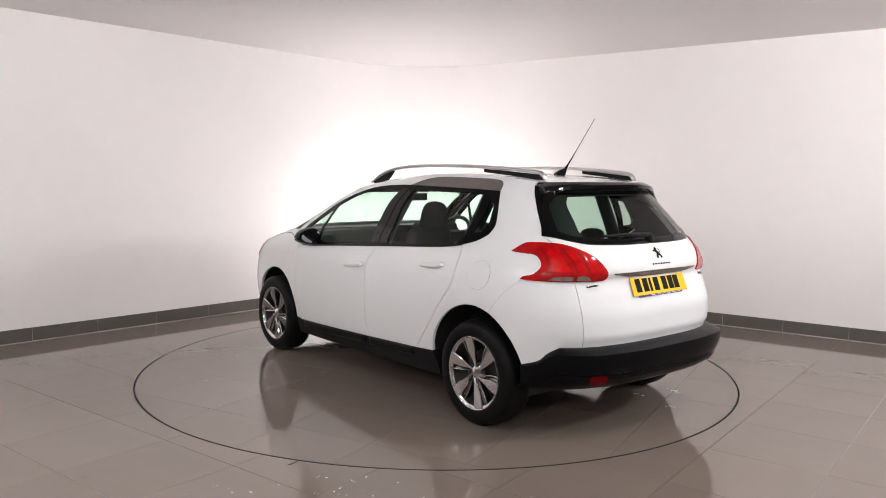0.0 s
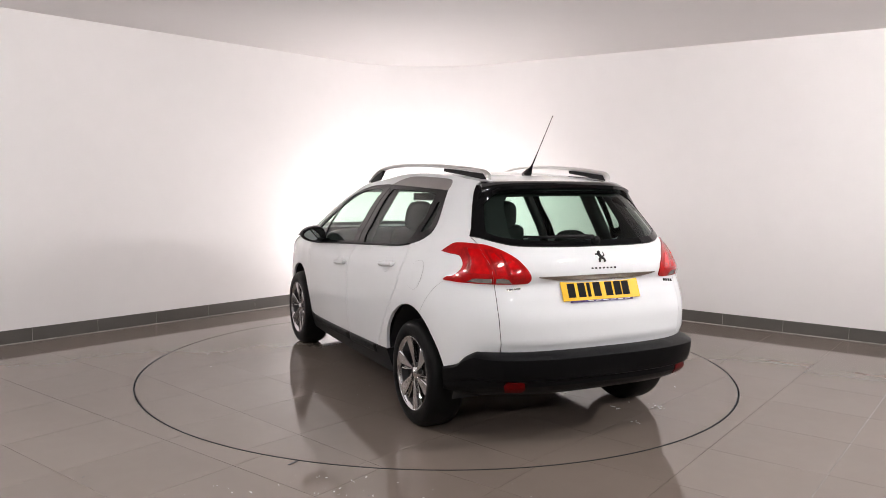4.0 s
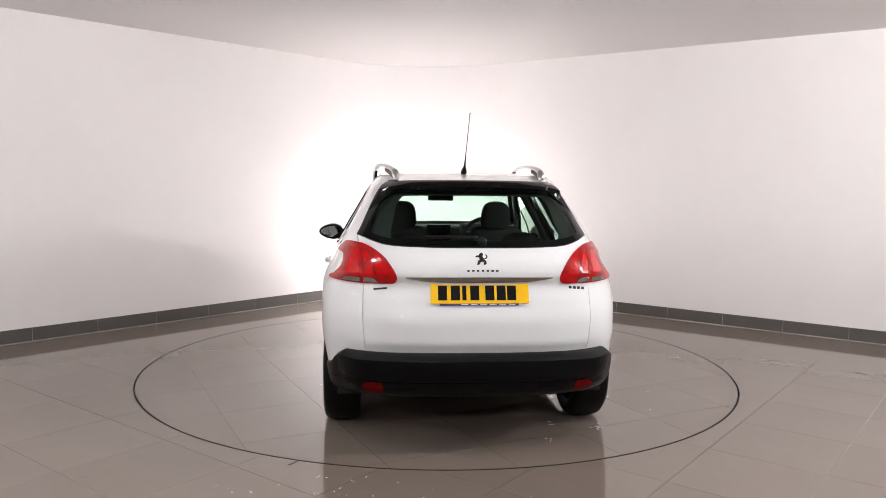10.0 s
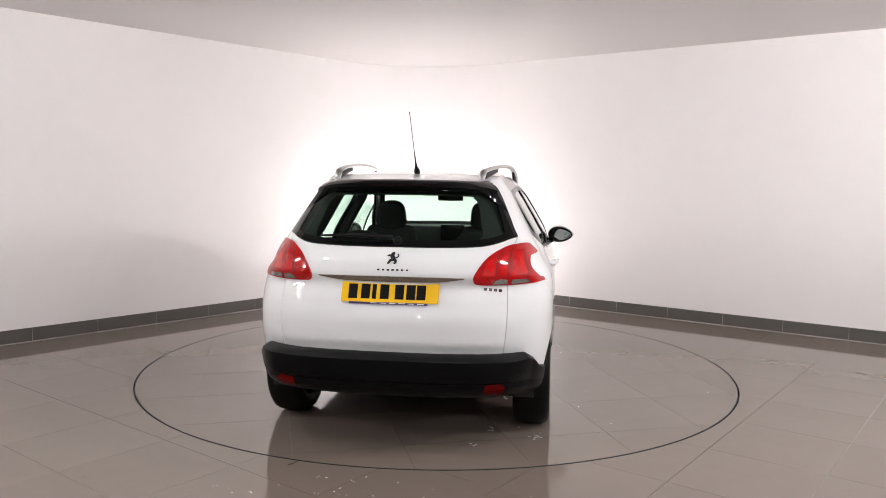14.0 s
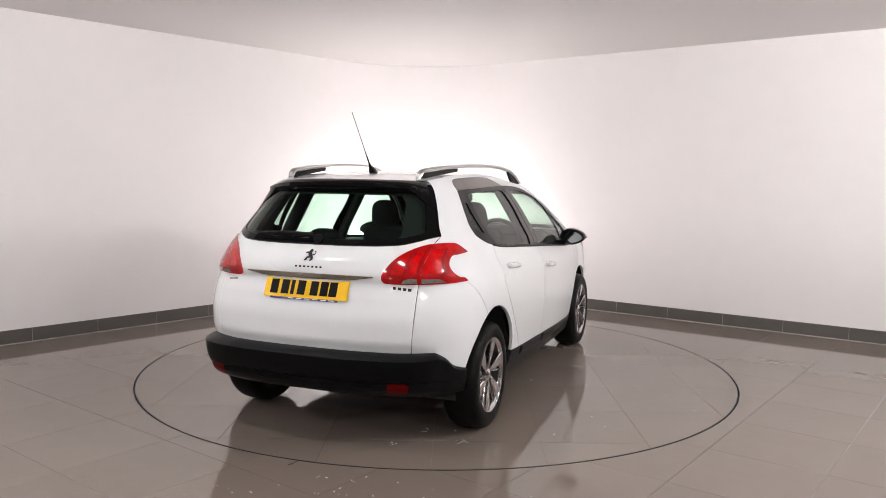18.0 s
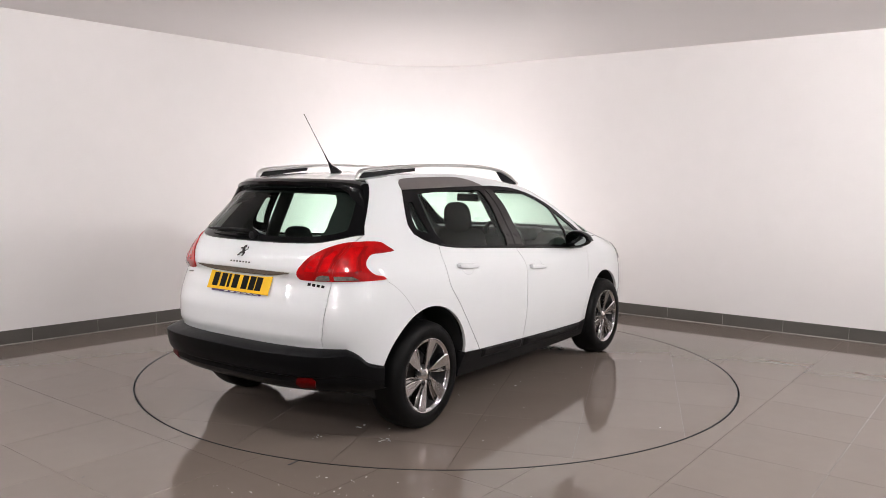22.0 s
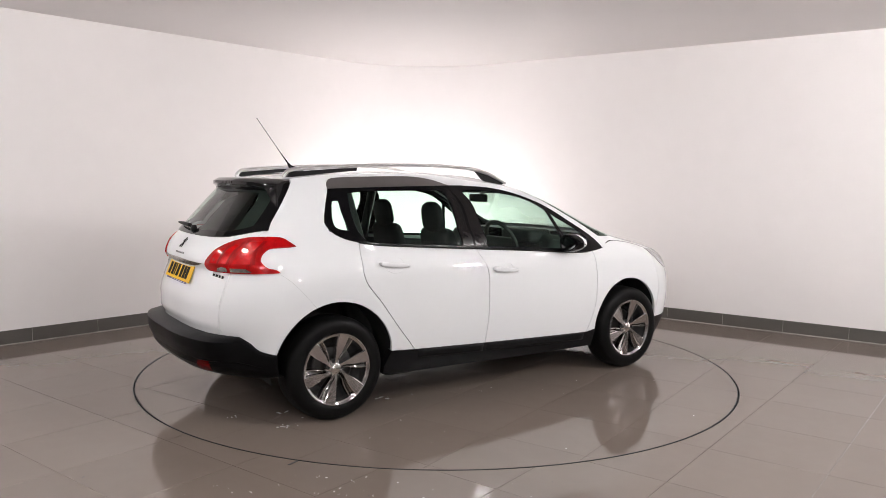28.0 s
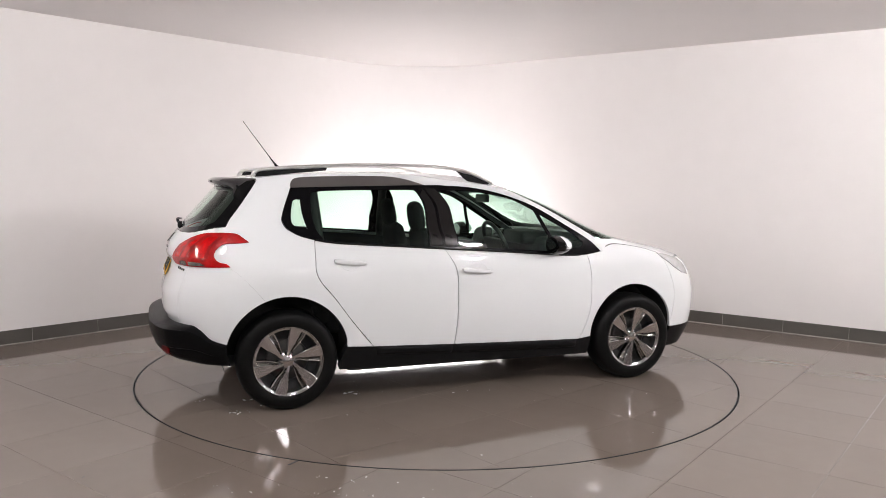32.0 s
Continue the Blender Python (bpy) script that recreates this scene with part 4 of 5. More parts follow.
for side in (1, -1):
    turn = (lambda l: l) if side > 0 else flip
    frame_ob = skin("window_frame", [turn(dlo)] + [turn(fill(h + h[:1], 0.04)[:-1]) for h in (HOLE_REAR, HOLE_QUARTER, HOLE_FRONT, HOLE_TRI)], outline, M_SATINK, car, "satin black window surround and pillars", depth=0.006, gap=0.001, off=0.001, step=0.035)
    for hole, word in ((HOLE_REAR, "green-tinted rear door glass"), (HOLE_QUARTER, "fixed tinted quarter glass"), (HOLE_FRONT, "green-tinted front door glass"), (HOLE_TRI, "small fixed tinted triangle glass")):
        skin("pane", [turn(fill(hole + hole[:1], 0.05)[:-1])], outline, M_GLASS, frame_ob, word, depth=0.0, off=-0.005, gap=-0.002, step=0.06)
    # glossy films on the middle pillar, either side of the door gap
    for loop in ([(-0.308, 1.024), (-0.226, 1.020), (-0.306, 1.392), (-0.330, 1.350)], [(-0.206, 1.018), (-0.118, 1.014), (-0.202, 1.376), (-0.216, 1.394), (-0.290, 1.394)]):
        skin("pillar_film", [turn(fill(xs(loop + loop[:1]), 0.04)[:-1])], outline, M_POST, frame_ob, "gloss dark brown pillar film", depth=0.002, off=0.0022, step=0.05)
    # inside trim behind the panels
    skin("door_trim", [turn(run(GAP_R[3:][::-1], xs([(-0.70, 0.42), (0.80, 0.40)]), GAP_F[3:], BELT_F[::-1], BELT_R[::-1]))], outline, M_TRIM, car, "black interior door trim", off=-0.055, depth=0.0, gap=0.003, step=0.06)
    skin("pillar_trim", [turn([p for p in quarter if p[1] > 0.60])], outline, M_TRIM, car, "dark rear interior side trim", off=-0.045, depth=0.0, gap=0.004, step=0.06)
    skin("pillar_trim", [turn(pillar)], outline, M_TRIM, car, "dark front pillar trim", off=-0.03, depth=0.0, step=0.04)
    # padded posts inside the pillars
    for x0, x1, r in ((-1.050, -1.062, 0.046), (-0.225, -0.262, 0.034)):
        line = [outline(side * at_x(x0 + (x1 - x0) * k / 6, 0.98 + 0.43 * k / 6)[0], 0.98 + 0.43 * k / 6) + Vector((0, -side * (r + 0.022), 0)) for k in range(7)]
        vv, ff = tube(line, r, 12)
        mesh_object("pillar_post", vv, ff, M_LEATHER, car, "dark padded inner pillar")
    # sill and door mouldings
    drop = lambda d: xs([(-0.872, 0.386 - d), (-0.712, 0.376 - d), (-0.150, 0.355 - d), (0.823, 0.325 - d), (0.90, 0.325 - d)])
    SILL_LOW = xs([(0.905, 0.212), (-0.089, 0.222), (-0.93, 0.236)])
    skin("sill", [turn(fill(run(SILL, SILL_LOW) + SILL[:1], 0.05)[:-1])], outline, M_BLACKP, car, "black plastic sill cladding", off=0.004, depth=0.06, step=0.05)
    zz = spline((-0.705, 0.376), (-0.150, 0.355), (0.823, 0.325))
    for x0, x1 in ((-0.695, -0.156), (-0.144, 0.810)):
        verts = []
        for k in range(25):
            x = x0 + (x1 - x0) * k / 24
            ends = 0.0 if k in (0, 24) else 1.0
            for dz, out in ((0.003, -0.004), (0.004, 0.012 * ends), (0.010, 0.016 * ends), (0.046, 0.014 * ends), (0.056, 0.011 * ends), (0.057, -0.004)):
                z = zz(x) - dz
                p = outline(side * at_x(x, z)[0], z)
                verts.append(p + Vector((0, side * out, 0)))
        mesh_object("door_moulding", verts, grid(24, 6), M_BLACKP, car, "black plastic door moulding")
    # belt line strip
    belt_pts = [outline(side * u, v) + Vector((0, side * 0.004, 0)) for u, v in BELT[:-8]]
    vv, ff = tube(belt_pts, 0.006, 6)
    mesh_object("waist_seal", vv, ff, M_BLACKP, car)

    # door handles: a bar that stands off the door over a shallow dish
    for hx, hz, parent_door in ((-0.866, 0.928, doors_r), (0.0, 0.851, doors_f)):
        base = outline(at_x(hx, hz)[0] * side, hz)
        door = parent_door[0 if side > 0 else 1]
        verts, HN, HS = [], 28, 12
        for i in range(HN + 1):
            x = -1 + 2 * i / HN
            tall = 0.0165 * (1 - 0.30 * max(0, x) ** 2 - 0.55 * max(0.0, abs(x) - 0.86) / 0.14)
            lift = 0.022 * (1 - 0.55 * x * x)
            deep = 0.0085 + 0.010 * abs(x) ** 3
            for k in range(HS):
                a = 2 * math.pi * k / HS
                ca, sa = math.cos(a), math.sin(a)
                ca, sa = math.copysign(abs(ca) ** 0.6, ca), math.copysign(abs(sa) ** 0.6, sa)
                verts.append(base + Vector((x * 0.105, side * (lift + deep * ca), sa * tall - 0.010 * x)))
        faces = [(i * HS + k, i * HS + (k + 1) % HS, (i + 1) * HS + (k + 1) % HS, (i + 1) * HS + k) for i in range(HN) for k in range(HS)]
        faces += [tuple(range(HS))[::-1], tuple(range(HN * HS, HN * HS + HS))]
        mesh_object("door_handle", verts, faces if side < 0 else [f[::-1] for f in faces], M_WHITE, door, "white pull handle").data.set_sharp_from_angle(angle=radians(50))
        rim, n = [], 36
        for i in range(n + 1):
            a = 2 * math.pi * i / n
            z = hz + 0.050 * math.sin(a) - 0.002
            x = hx + 0.005 + 0.070 * math.cos(a)
            rim.append(outline(at_x(x, z)[0] * side, z) + Vector((0, side * -0.0015, 0)))
        vv, ff = tube(rim, 0.0021, 6, cap=False)
        mesh_object("handle_dish", vv, ff, M_WHITE, door)
    lock = outline(at_x(-0.088, 0.857)[0] * side, 0.857)
    vv, ff = lathe([(0.0, 0.003), (0.006, 0.003), (0.0075, 0.0)], 14, "y")
    mesh_object("lock_barrel", [(lock.x + p[0], lock.y + side * (p[1] + 0.021), lock.z + p[2]) for p in vv], ff, M_CHROMED, doors_f[0 if side > 0 else 1])

    # mirrors
    mc = Vector((0.575, side * 0.905, 1.012))
    bm = bmesh.new()
    bmesh.ops.create_uvsphere(bm, u_segments=32, v_segments=20, radius=1)
    for v in bm.verts:
        x, y, z = v.co
        x = max(x, -0.35)
        v.co = mc + Vector((x * 0.10, y * 0.102 - side * 0.004, z * (0.064 - 0.012 * y * side)))
    mirror = part("door_mirror", bm, M_GLOSSK, car, "black door mirror housing with white cap", smooth=True, sharp=50)
    bm = bmesh.new()
    bmesh.ops.create_uvsphere(bm, u_segments=32, v_segments=20, radius=1)
    for v in list(bm.verts):
        x, y, z = v.co
        v.co = mc + Vector((x * 0.104, y * 0.106 - side * 0.004, z * (0.068 - 0.012 * y * side)))
    bmesh.ops.delete(bm, geom=[v for v in bm.verts if v.co.x < mc.x + 0.004 or v.co.z < mc.z - 0.02], context="VERTS")
    part("cap", bm, M_WHITE, mirror, "white mirror cap", smooth=True, sharp=80)
    bm = bmesh.new()
    bmesh.ops.create_circle(bm, cap_ends=True, segments=32, radius=1)
    for v in bm.verts:
        x, y, z = v.co
        v.co = mc + Vector((-0.0415 - 0.006 * y - 0.007 * x * side, x * 0.084 - side * 0.004, y * (0.046 - 0.010 * x * side)))
    part("mirror_glass", bm, M_MIRROR, mirror, "mirror glass")
    vv, ff = tube([mc + Vector((0.03, -side * 0.06, -0.035)), mc + Vector((0.035, -side * 0.10, -0.055)), mc + Vector((0.045, -side * 0.15, -0.062))], [0.030, 0.026, 0.024], 10)
    mesh_object("stalk", vv, ff, M_SATINK, mirror)
    vv, ff = tube([mc + Vector((0.082, side * k * 0.02, -0.002)) - Vector((abs(k) ** 2 * 0.0022, 0, 0)) for k in range(0, 6)], 0.006, 8)
    mesh_object("indicator", vv, ff, M_CLEAR, mirror, "clear side indicator")

    # roof rails
    rail = [(-1.428, 1.462), (-1.40, 1.497), (-1.34, 1.512), (-1.073, 1.533), (-0.729, 1.548), (-0.323, 1.549), (-0.05, 1.530), (0.09, 1.496), (0.235, 1.432)]
    line = bend([(x, side * RAIL_Y(x), z) for x, z in rail], 6)
    vv, ff = tube(line, [0.0118 if 2 < i < len(line) - 4 else 0.0095 for i in range(len(line))], 14, 1.8)
    rail_ob = mesh_object("roof_rail", vv, ff, M_ALU, car, "silver aluminium roof rail with black feet")
    for loop in ([(-1.405, 1.462), (-1.385, 1.494), (-1.073, 1.520), (-0.94, 1.527), (-0.945, 1.508), (-1.15, 1.488), (-1.36, 1.464)], [(-0.03, 1.516), (0.08, 1.488), (0.215, 1.434), (0.20, 1.424), (0.05, 1.446), (0.02, 1.468)]):
        bm = bmesh.new()
        a = [bm.verts.new((x, side * (RAIL_Y(x) - 0.009), z)) for x, z in loop]
        b = [bm.verts.new((x, side * (RAIL_Y(x) + 0.009), z)) for x, z in loop]
        bm.faces.new(a)
        bm.faces.new(b[::-1])
        for i in range(len(loop)):
            bm.faces.new((a[i], b[i], b[(i + 1) % len(loop)], a[(i + 1) % len(loop)]))
        bmesh.ops.recalc_face_normals(bm, faces=bm.faces)
        part("rail_foot", bm, M_BLACKP, rail_ob, "black plastic rail foot")

    # headlamp, front quarter of the bonnet line
    head_loop = run(fill(xs([(1.500, 0.925), (1.60, 0.908), (1.72, 0.875), (1.80, 0.82), (1.84, 0.745), (1.76, 0.765), (1.65, 0.822), (1.55, 0.885), (1.500, 0.925)]), 0.03)[:-1])
    head = skin("headlamp", [turn(head_loop)], outline, M_HEAD, car, "clear swept-back headlamp, unlit", off=0.006, depth=0.02, step=0.03)

# fuel flap on the left quarter panel: a thin round groove
flap = [at_x(-1.292 + 0.098 * math.cos(a), 0.905 + 0.083 * math.sin(a)) for a in [2 * math.pi * i / 40 for i in range(40)]]
groove = inset(flap, -0.0006)
skin("fuel_flap", [groove, flap], outline, M_GAP, car, "round fuel flap outline", off=0.0006, depth=0.001, step=0.0)
skin("fuel_flap", [flap], outline, M_WHITE, car, "white round fuel flap", off=0.0012, depth=0.002, gap=0.0005, step=0.03)

# seam of the painted bumper corner, from the lamp's lower tip to the wheel arch
seam_line = bend([(-1.600, 0.906), (-1.545, 0.862), (-1.475, 0.790), (-1.402, 0.705)], 5)
seam = xs(seam_line + [(x + 0.0006, z + 0.0004) for x, z in seam_line[::-1]])
both("seam", [seam], M_GAP, car, "thin dark panel gap", off=0.0006, depth=0.001, step=0.0)

# shut line of the bonnet along the top of both wings
lid = HOOD_EDGE[3:]
both("bonnet_gap", [lid + [(u, v + 0.0035) for u, v in lid[::-1]]], M_BLACKP, car, "thin dark shut line of the bonnet", off=0.0012, depth=0.001, step=0.0)

# aerial
v, f = tube([(-1.105, 0, 1.497), (-1.15, 0, 1.502), (-1.178, 0, 1.512), (-1.20, 0, 1.535), (-1.213, 0, 1.556)], [0.012, 0.026, 0.026, 0.012, 0.007], 12, 0.7)
aerial = mesh_object("aerial", v, f, M_SATINK, car, "black whip aerial at the rear of the roof")
v, f = tube([(-1.208, 0, 1.548), (-1.235, 0, 1.583), (-1.27, 0, 1.630), (-1.427, 0, 1.842)], [0.0055, 0.0045, 0.0024, 0.0018], 8)
mesh_object("mast", v, f, M_SATINK, aerial)
v, f = tube([(-1.425, 0, 1.839), (-1.430, 0, 1.846)], 0.003, 8)
mesh_object("tip", v, f, M_SATINK, aerial)


# ---------------------------------------------------------------- wheels
WHEEL_R, RIM_R = 0.317, 0.221


def make_wheel(side):
    """A wheel about its own centre; its outer face looks along side * y."""
    o = side
    prof = [(0.200, o * 0.090), (0.217, o * 0.097), (0.220, o * 0.102), (0.217, o * 0.103), (0.213, o * 0.098), (0.205, o * 0.080), (0.196, o * 0.050), (0.185, -o * 0.02), (0.190, -o * 0.09)]
    v, f = lathe(prof[:6], 72)
    wheel = mesh_object("wheel", v, f, M_RIM, car, "six-blade machined alloy wheel with black tyre")
    prof = [(0.214, o * 0.092), (0.222, o * 0.101), (0.240, o * 0.106), (0.265, o * 0.107), (0.288, o * 0.102), (0.303, o * 0.090), (0.312, o * 0.072), (0.317, o * 0.045), (0.3175, 0.0), (0.317, -o * 0.045), (0.312, -o * 0.075), (0.295, -o * 0.10), (0.25, -o * 0.107), (0.214, -o * 0.09)]
    v, f = lathe(prof, 96)
    tyre = mesh_object("tyre", v, f, M_TYRE, wheel, "black rubber tyre")
    v, f = lathe([(0.0, o * 0.030), (0.12, o * 0.030), (0.135, o * 0.020), (0.135, -o * 0.01), (0.0, -o * 0.01)], 48)
    mesh_object("brake_disc", v, f, M_DISC, wheel, "dark grey brake disc")
    # barrel coloured near black in place of the shade behind the blades
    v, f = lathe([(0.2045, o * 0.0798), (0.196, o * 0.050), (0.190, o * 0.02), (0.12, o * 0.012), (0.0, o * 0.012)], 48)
    mesh_object("barrel", v, f, M_DARK, wheel, "wheel barrel, coloured black for the shade inside the rim")
    for k in range(6):
        a = math.pi / 6 + k * math.pi / 3
        turn = Matrix.Rotation(a, 4, "Y")
        # machined blade: a flat face that widens to the rim, with a rolled bright edge, and a channel and a slim rib beside it
        rows = [(0.026, 0.010, 0.078, 0.010), (0.050, 0.012, 0.084, 0.011), (0.080, 0.019, 0.086, 0.008), (0.105, 0.029, 0.088, 0.004), (0.130, 0.038, 0.090, 0.001), (0.160, 0.046, 0.093, -0.001), (0.190, 0.052, 0.096, -0.003), (0.212, 0.055, 0.098, -0.004)]
        bm = bmesh.new()
        rings = [[bm.verts.new((r, o * (y - 0.030), -w * 0.55 + s)), bm.verts.new((r, o * (y - 0.004), -w * 0.47 + s)), bm.verts.new((r, o * y, -w * 0.36 + s)), bm.verts.new((r, o * (y + 0.001), w * 0.82 + s)), bm.verts.new((r, o * (y - 0.003), w * 0.95 + s)), bm.verts.new((r, o * (y - 0.045), w * 1.02 + s))] for r, w, y, s in rows]
        for p, q in zip(rings[:-1], rings[1:]):
            for i in range(5):
                bm.faces.new((p[i], p[i + 1], q[i + 1], q[i]))
        bmesh.ops.recalc_face_normals(bm, faces=bm.faces)
        bm.transform(turn)
        blade = part("blade", bm, M_RIM, wheel, smooth=True, sharp=18)
        bm = bmesh.new()
        rings = [[bm.verts.new((r, o * (y - 0.016), -w * 0.50 + s)), bm.verts.new((r, o * (y - 0.024), -w * 0.72 + s - 0.002)), bm.verts.new((r, o * (y - 0.018), -w * 0.95 + s - 0.004)), bm.verts.new((r, o * (y - 0.052), -w * 1.0 + s - 0.006))] for r, w, y, s in rows]
        for p, q in zip(rings[:-1], rings[1:]):
            for i in range(3):
                bm.faces.new((p[i], p[i + 1], q[i + 1], q[i]))
        bmesh.ops.recalc_face_normals(bm, faces=bm.faces)
        bm.transform(turn)
        part("flank", bm, M_CHROMED, blade, "dark chrome channel", smooth=True, sharp=30)
        line = [turn @ Vector((r, o * (y - 0.016), -w * 0.97 + s - 0.005)) for r, w, y, s in rows[1:]]
        vv, ff = tube(line, [0.0030, 0.0034, 0.0038, 0.0042, 0.0046, 0.0048, 0.0050], 8)
        mesh_object("rib", vv, ff, M_CHROME, blade, "slim bright rib")
        # dark bolt pocket between two blades
        vv, ff = lathe([(0.0, o * 0.0772), (0.0095, o * 0.0772), (0.0125, o * 0.0790), (0.0135, o * 0.060)], 14)
        mesh_object("bolt_pocket", [turn @ Matrix.Rotation(math.pi / 6, 4, "Y") @ Vector((p[0] + 0.052, p[1], p[2])) for p in vv], ff, M_DARK, wheel)
    v, f = lathe([(0.0, o * 0.086), (0.020, o * 0.086), (0.030, o * 0.083), (0.036, o * 0.077), (0.060, o * 0.070), (0.064, o * 0.05)], 32)
    mesh_object("hub", v, f, M_RIM, wheel)
    v, f = lathe([(0.0, o * 0.090), (0.018, o * 0.0895), (0.022, o * 0.086)], 24)
    mesh_object("centre_cap", v, f, M_CHROME, wheel)
    return wheel


for side in (1, -1):
    for n, x in enumerate((-1.258, 1.272)):
        w = make_wheel(side)
        w.matrix_basis = pose(x, side * 0.737, 0.3155, 0, 16 - n, 0)
        # inner arch
        cx, r = ((-1.258, 0.392), (1.275, 0.372))[n]
        prof = [(r, side * 0.50), (r, side * 0.80)]
        vv, ff = [], []
        for i in range(33):
            a = radians(-14 + 208 * i / 32)
            ax, az = cx + r * math.cos(a), max(0.30, 0.345 + r * math.sin(a))
            edge = outline(at_x(ax, az)[0], az).y - 0.012
            for yy in (0.48, 0.64, min(0.815, edge)):
                vv.append((cx + r * math.cos(a), side * yy, 0.345 + r * math.sin(a)))
        ff = grid(32, 3)
        mesh_object("wheel_arch", vv, ff, M_DARK, car, "black wheel arch liner")
        bm = bmesh.new()
        bmesh.ops.create_circle(bm, cap_ends=True, segments=40, radius=r)
        bm.transform(Matrix.Translation((cx, side * 0.50, 0.345)) @ Matrix.Rotation(math.pi / 2, 4, "X"))
        bmesh.ops.bisect_plane(bm, geom=bm.verts[:] + bm.edges[:] + bm.faces[:], plane_co=(0, 0, 0.27), plane_no=(0, 0, -1), clear_outer=True)
        part("arch_wall", bm, M_DARK, car)

# underbody
bm = bmesh.new()
box(bm, -0.86, 0.88, -0.72, 0.72, 0.19, 0.34, 0.03)
part("floor_pan", bm, M_DARK, car, "dark underbody")
bm = bmesh.new()
box(bm, -1.80, -0.80, -0.50, 0.50, 0.30, 0.42, 0.04)
part("rear_floor", bm, M_DARK, car)
bm = bmesh.new()
box(bm, 0.80, 1.95, -0.50, 0.50, 0.22, 0.50, 0.04)
part("engine_tray", bm, M_DARK, car)
v, f = tube([(-1.27, -0.66, 0.30), (-1.27, 0.66, 0.30)], 0.035, 12)
mesh_object("rear_axle", v, f, M_DARK, car)
v, f = tube([(-1.68, -0.42, 0.36), (-1.68, 0.10, 0.36)], 0.06, 14)
mesh_object("silencer", v, f, M_RIMD, car, "grey exhaust silencer")

# ---------------------------------------------------------------- cabin
def rounded(name, size, at, material, parent, label="", bevel=0.04, tilt=0.0, top=1.0):
    bm = bmesh.new()
    bmesh.ops.create_cube(bm, size=1)
    for v in bm.verts:
        k = top if v.co.z > 0 else 1.0
        v.co = Vector((v.co.x * size[0] * k, v.co.y * size[1] * k, v.co.z * size[2]))
    bmesh.ops.bevel(bm, geom=bm.edges[:], offset=bevel, segments=4, profile=0.6, affect="EDGES")
    bm.transform(Matrix.Translation(at) @ Matrix.Rotation(radians(tilt), 4, "Y"))
    return part(name, bm, material, parent, label, smooth=True, sharp=60)


def headrest(at, size, tilt, parent):
    bm = bmesh.new()
    bmesh.ops.create_uvsphere(bm, u_segments=28, v_segments=16, radius=1)
    for v in bm.verts:
        x, y, z = v.co
        px, pz = math.copysign(abs(x) ** 0.8, x), math.copysign(abs(z) ** 0.55, z)
        wide = 0.94 - 0.10 * pz
        v.co = Vector((px * size[0] / 2, math.copysign(abs(y) ** 0.8, y) * wide * size[1] / 2, pz * size[2] / 2))
    bm.transform(Matrix.Translation(at) @ Matrix.Rotation(radians(tilt), 4, "Y"))
    return part("headrest", bm, M_FABRIC, parent, smooth=True, sharp=80)


for s in (1, -1):
    seat = rounded("front_seat", (0.13, 0.50, 0.64), (-0.165, s * 0.36, 0.80), M_FABRIC, car, "dark grey fabric front seat", 0.064, -14, 0.74)
    headrest((-0.268, s * 0.35, 1.192), (0.10, 0.232, 0.215), -10, seat)
    rounded("cushion", (0.52, 0.50, 0.16), (0.12, s * 0.36, 0.50), M_FABRIC, seat, "", 0.05, 6)
    for k in (-0.06, 0.06):
        v, f = tube([(-0.235, s * 0.36 + k, 1.06), (-0.262, s * 0.36 + k, 1.16)], 0.006, 6)
        mesh_object("post", v, f, M_CHROME, seat)
bench = rounded("rear_seat", (0.16, 1.20, 0.56), (-1.02, 0, 0.76), M_FABRIC, car, "dark grey fabric rear bench", 0.05, -16, 0.94)
rounded("cushion", (0.48, 1.20, 0.18), (-0.74, 0, 0.50), M_FABRIC, bench, "", 0.05, 5)
for y in (0.36, -0.36):
    headrest((-1.135, y, 1.072), (0.085, 0.25, 0.12), -12, bench)
bm = bmesh.new()
box(bm, -1.70, -1.20, -0.60, 0.60, 1.005, 1.025, 0.008)
part("parcel_shelf", bm, M_TRIM, car, "black parcel shelf")
dash = rounded("dashboard", (0.46, 1.34, 0.34), (0.80, 0, 0.86), M_TRIM, car, "black soft-touch dashboard", 0.09, 8)
rounded("instrument_hood", (0.22, 0.34, 0.10), (0.60, -0.36, 1.035), M_TRIM, dash, "", 0.035)
rounded("screen", (0.04, 0.20, 0.13), (0.55, 0.0, 1.01), M_GLOSSK, dash, "gloss black touch screen", 0.012)
v, f = [], []
ring_n, sec = 40, 10
tilt = Matrix.Translation((0.36, -0.36, 0.985)) @ Matrix.Rotation(radians(66), 4, "Y")
for i in range(ring_n):
    a = 2 * math.pi * i / ring_n
    for k in range(sec):
        b = 2 * math.pi * k / sec
        v.append(tilt @ Vector(((0.172 + 0.016 * math.cos(b)) * math.cos(a), (0.172 + 0.016 * math.cos(b)) * math.sin(a), 0.016 * math.sin(b))))
for i in range(ring_n):
    for k in range(sec):
        j, q = (i + 1) % ring_n, (k + 1) % sec
        f.append((i * sec + k, j * sec + k, j * sec + q, i * sec + q))
wheel_ob = mesh_object("steering_wheel", v, f, M_LEATHER, car, "black leather steering wheel on the right-hand side")
bm = bmesh.new()
box(bm, -0.05, 0.05, -0.165, 0.165, -0.02, 0.01, 0.01)
box(bm, 0.0, 0.16, -0.03, 0.03, -0.02, 0.01, 0.01)
bm.transform(tilt)
part("spokes", bm, M_LEATHER, wheel_ob)
rounded("interior_mirror", (0.035, 0.21, 0.062), (0.40, 0.0, 1.312), M_TRIM, car, "black interior mirror", 0.014)
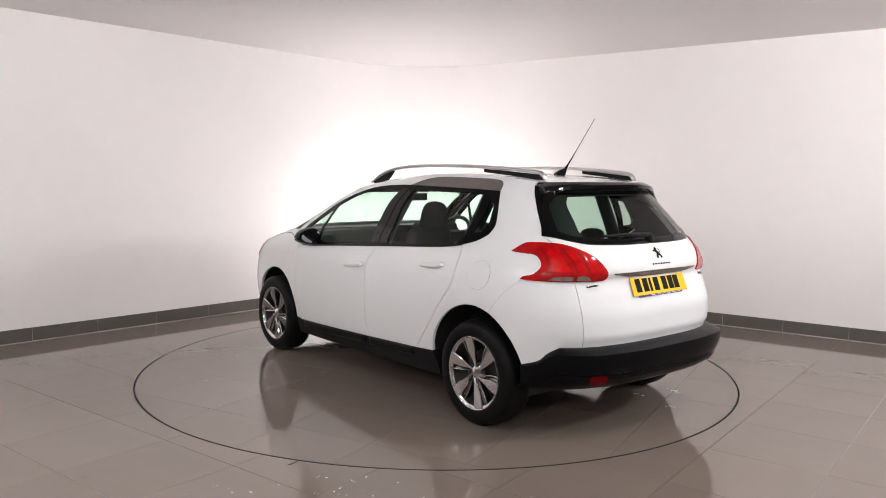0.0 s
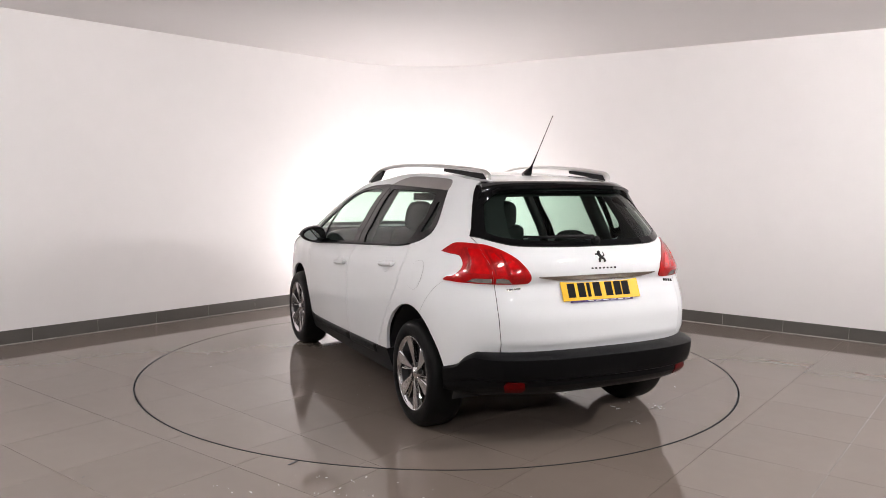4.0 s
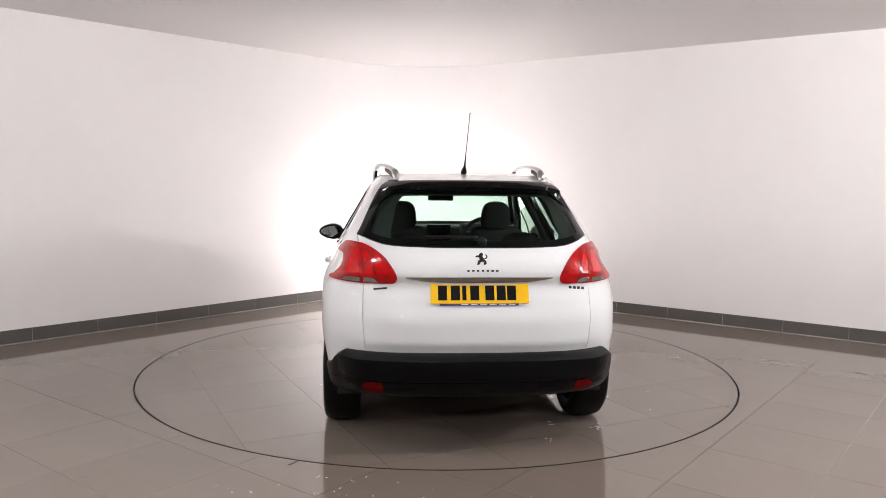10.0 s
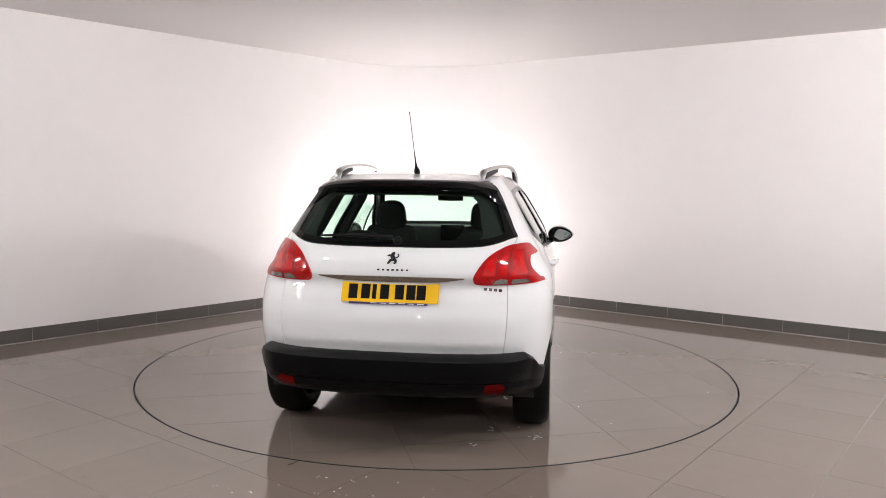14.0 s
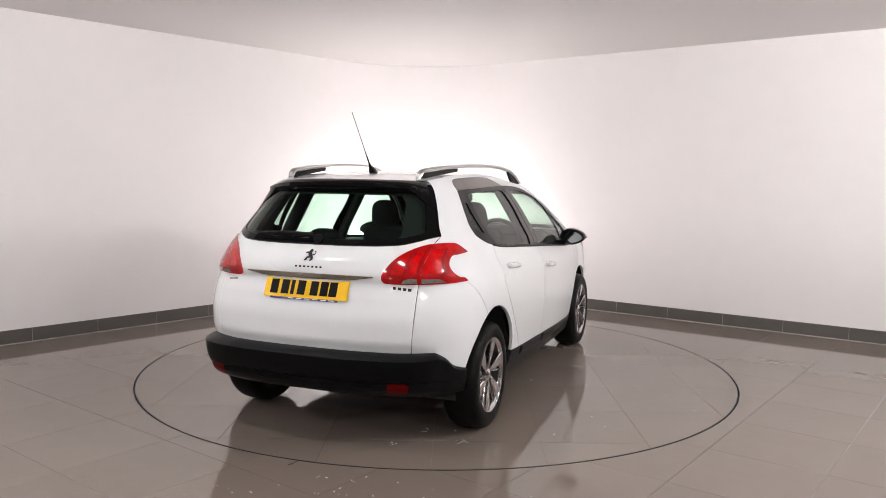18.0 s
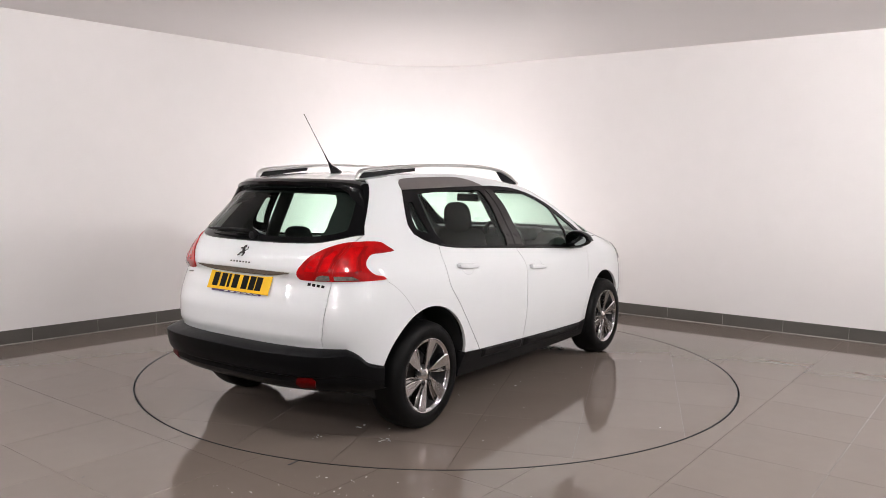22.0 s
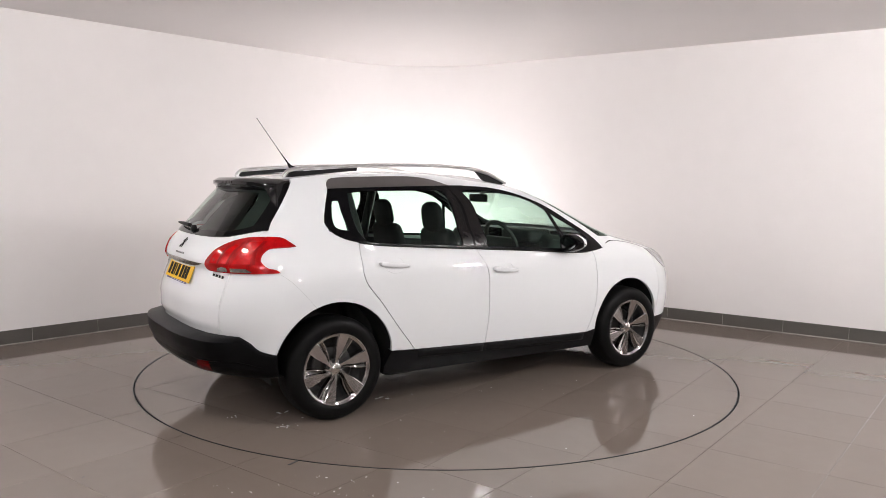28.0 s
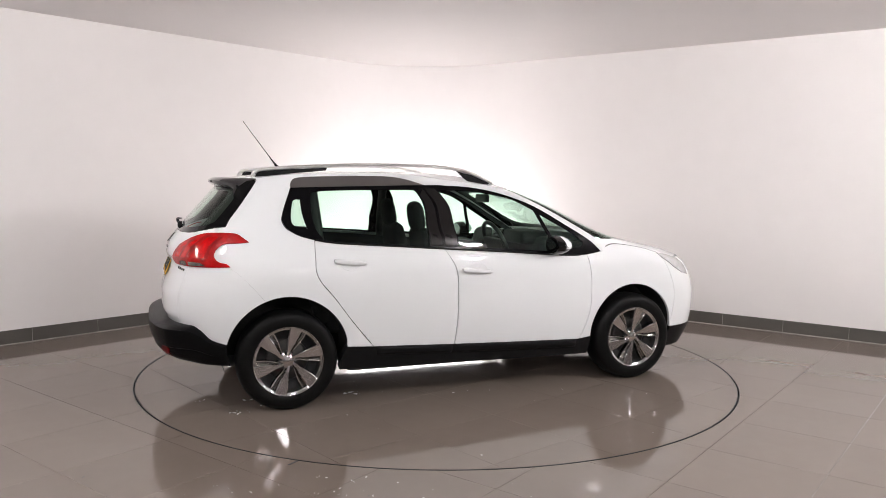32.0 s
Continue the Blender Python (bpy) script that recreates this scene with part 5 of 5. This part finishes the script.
v, f = tube([(0.42, 0, 1.335), (0.50, 0, 1.385)], 0.012, 8)
mesh_object("mirror_arm", v, f, M_TRIM, car)
rounded("centre_console", (0.70, 0.22, 0.30), (0.28, 0, 0.52), M_TRIM, car, "black centre console", 0.03)
for s in (1, -1):
    rounded("sun_visor", (0.16, 0.36, 0.018), (0.27, s * 0.32, 1.392), M_LINER, car, "folded grey sun visor", 0.007, 16)


# ---------------------------------------------------------------- small traces on the floor
def scatter(name, count, spread, size, parent, material, label, seed):
    """Thin uneven scraps lying on the floor; spread(rng) gives their places."""
    rng = random.Random(seed)
    verts, faces = [], []
    for _ in range(count):
        x, y = spread(rng)
        r = size * rng.uniform(0.3, 1.0) ** 2
        turn, long = rng.uniform(0, 6.28), rng.uniform(1.0, 3.2)
        k, n = len(verts), rng.randint(5, 7)
        for i in range(n):
            a = 2 * math.pi * i / n
            d = r * rng.uniform(0.5, 1.2)
            px, py = d * long * math.cos(a), d * math.sin(a)
            verts.append((x + px * math.cos(turn) - py * math.sin(turn), y + px * math.sin(turn) + py * math.cos(turn), 0.0012 + rng.uniform(0, 0.0012)))
        faces.append(tuple(range(k, k + n)))
    ob = mesh_object(name, verts, faces, material, parent, label, smooth=False)
    return tagged(ob, kind="stuff")


def under_car(rng):
    a, r = rng.uniform(0, 6.28), rng.uniform(0.0, 1.0)
    return (-0.75 + 0.9 * r * math.cos(a), -0.55 + 0.42 * r * math.sin(a))


scatter("debris", 9, under_car, 0.006, turntable, M_FLECK, "pale paper scraps and grit", 4)
for seed, x, y, wide, count, size in ((9, -1.62, -0.815, 0.045, 14, 0.010), (10, -0.862, -0.588, 0.028, 8, 0.012), (11, -0.805, -0.640, 0.018, 5, 0.010), (12, -1.808, -0.481, 0.030, 6, 0.006), (13, -1.55, -0.554, 0.015, 3, 0.011)):
    scatter("debris", count, lambda r: (x + r.gauss(0, wide), y + r.gauss(0, wide * 0.5)), size, turntable, M_FOIL, "small heap of crumpled foil scraps", seed)
scatter("grit", 60, lambda r: (lambda a, d: (d * math.cos(a), d * math.sin(a)))(r.uniform(0, 6.28), 2.1 * math.sqrt(r.random())), 0.004, turntable, M_FLECK, "scattered pale grit", 5)
grit = scatter("grit", 90, lambda r: (r.gauss(-0.35, 0.35), r.uniform(-3.0, -2.3)), 0.004, None, M_FLECK, "scattered pale grit on the polished floor", 6)
tagged(grit, category="grit")
dark = scatter("dark_specks", 40, lambda r: (r.uniform(-2.6, 3.6), r.uniform(-2.9, -2.3)), 0.004, None, M_RING, "scattered dark specks on the polished floor", 7)
tagged(dark, category="dirt")
# short dark mark across the ring
bm = bmesh.new()
box(bm, -0.036, 0.036, -0.006, 0.006, 0.0005, 0.002, 0.0006)
bm.transform(Matrix.Translation((-0.735, -2.155, 0)) @ Matrix.Rotation(radians(58), 4, "Z"))
tagged(part("floor_mark", bm, M_RING), "short black tape mark beside the turntable edge", "tape mark")


# ---------------------------------------------------------------- keyed turning
def motions():
    rows_car, rows_table = [], []
    for k in range(33):
        t = float(k)
        turn = Matrix.Rotation(radians(heading(t)), 4, "Z")
        rows_table.append((t, turn))
        rows_car.append((t, turn @ Matrix.Translation(CAR_AT)))
    walk(turntable, rows_table)
    walk(car, rows_car)


motions()
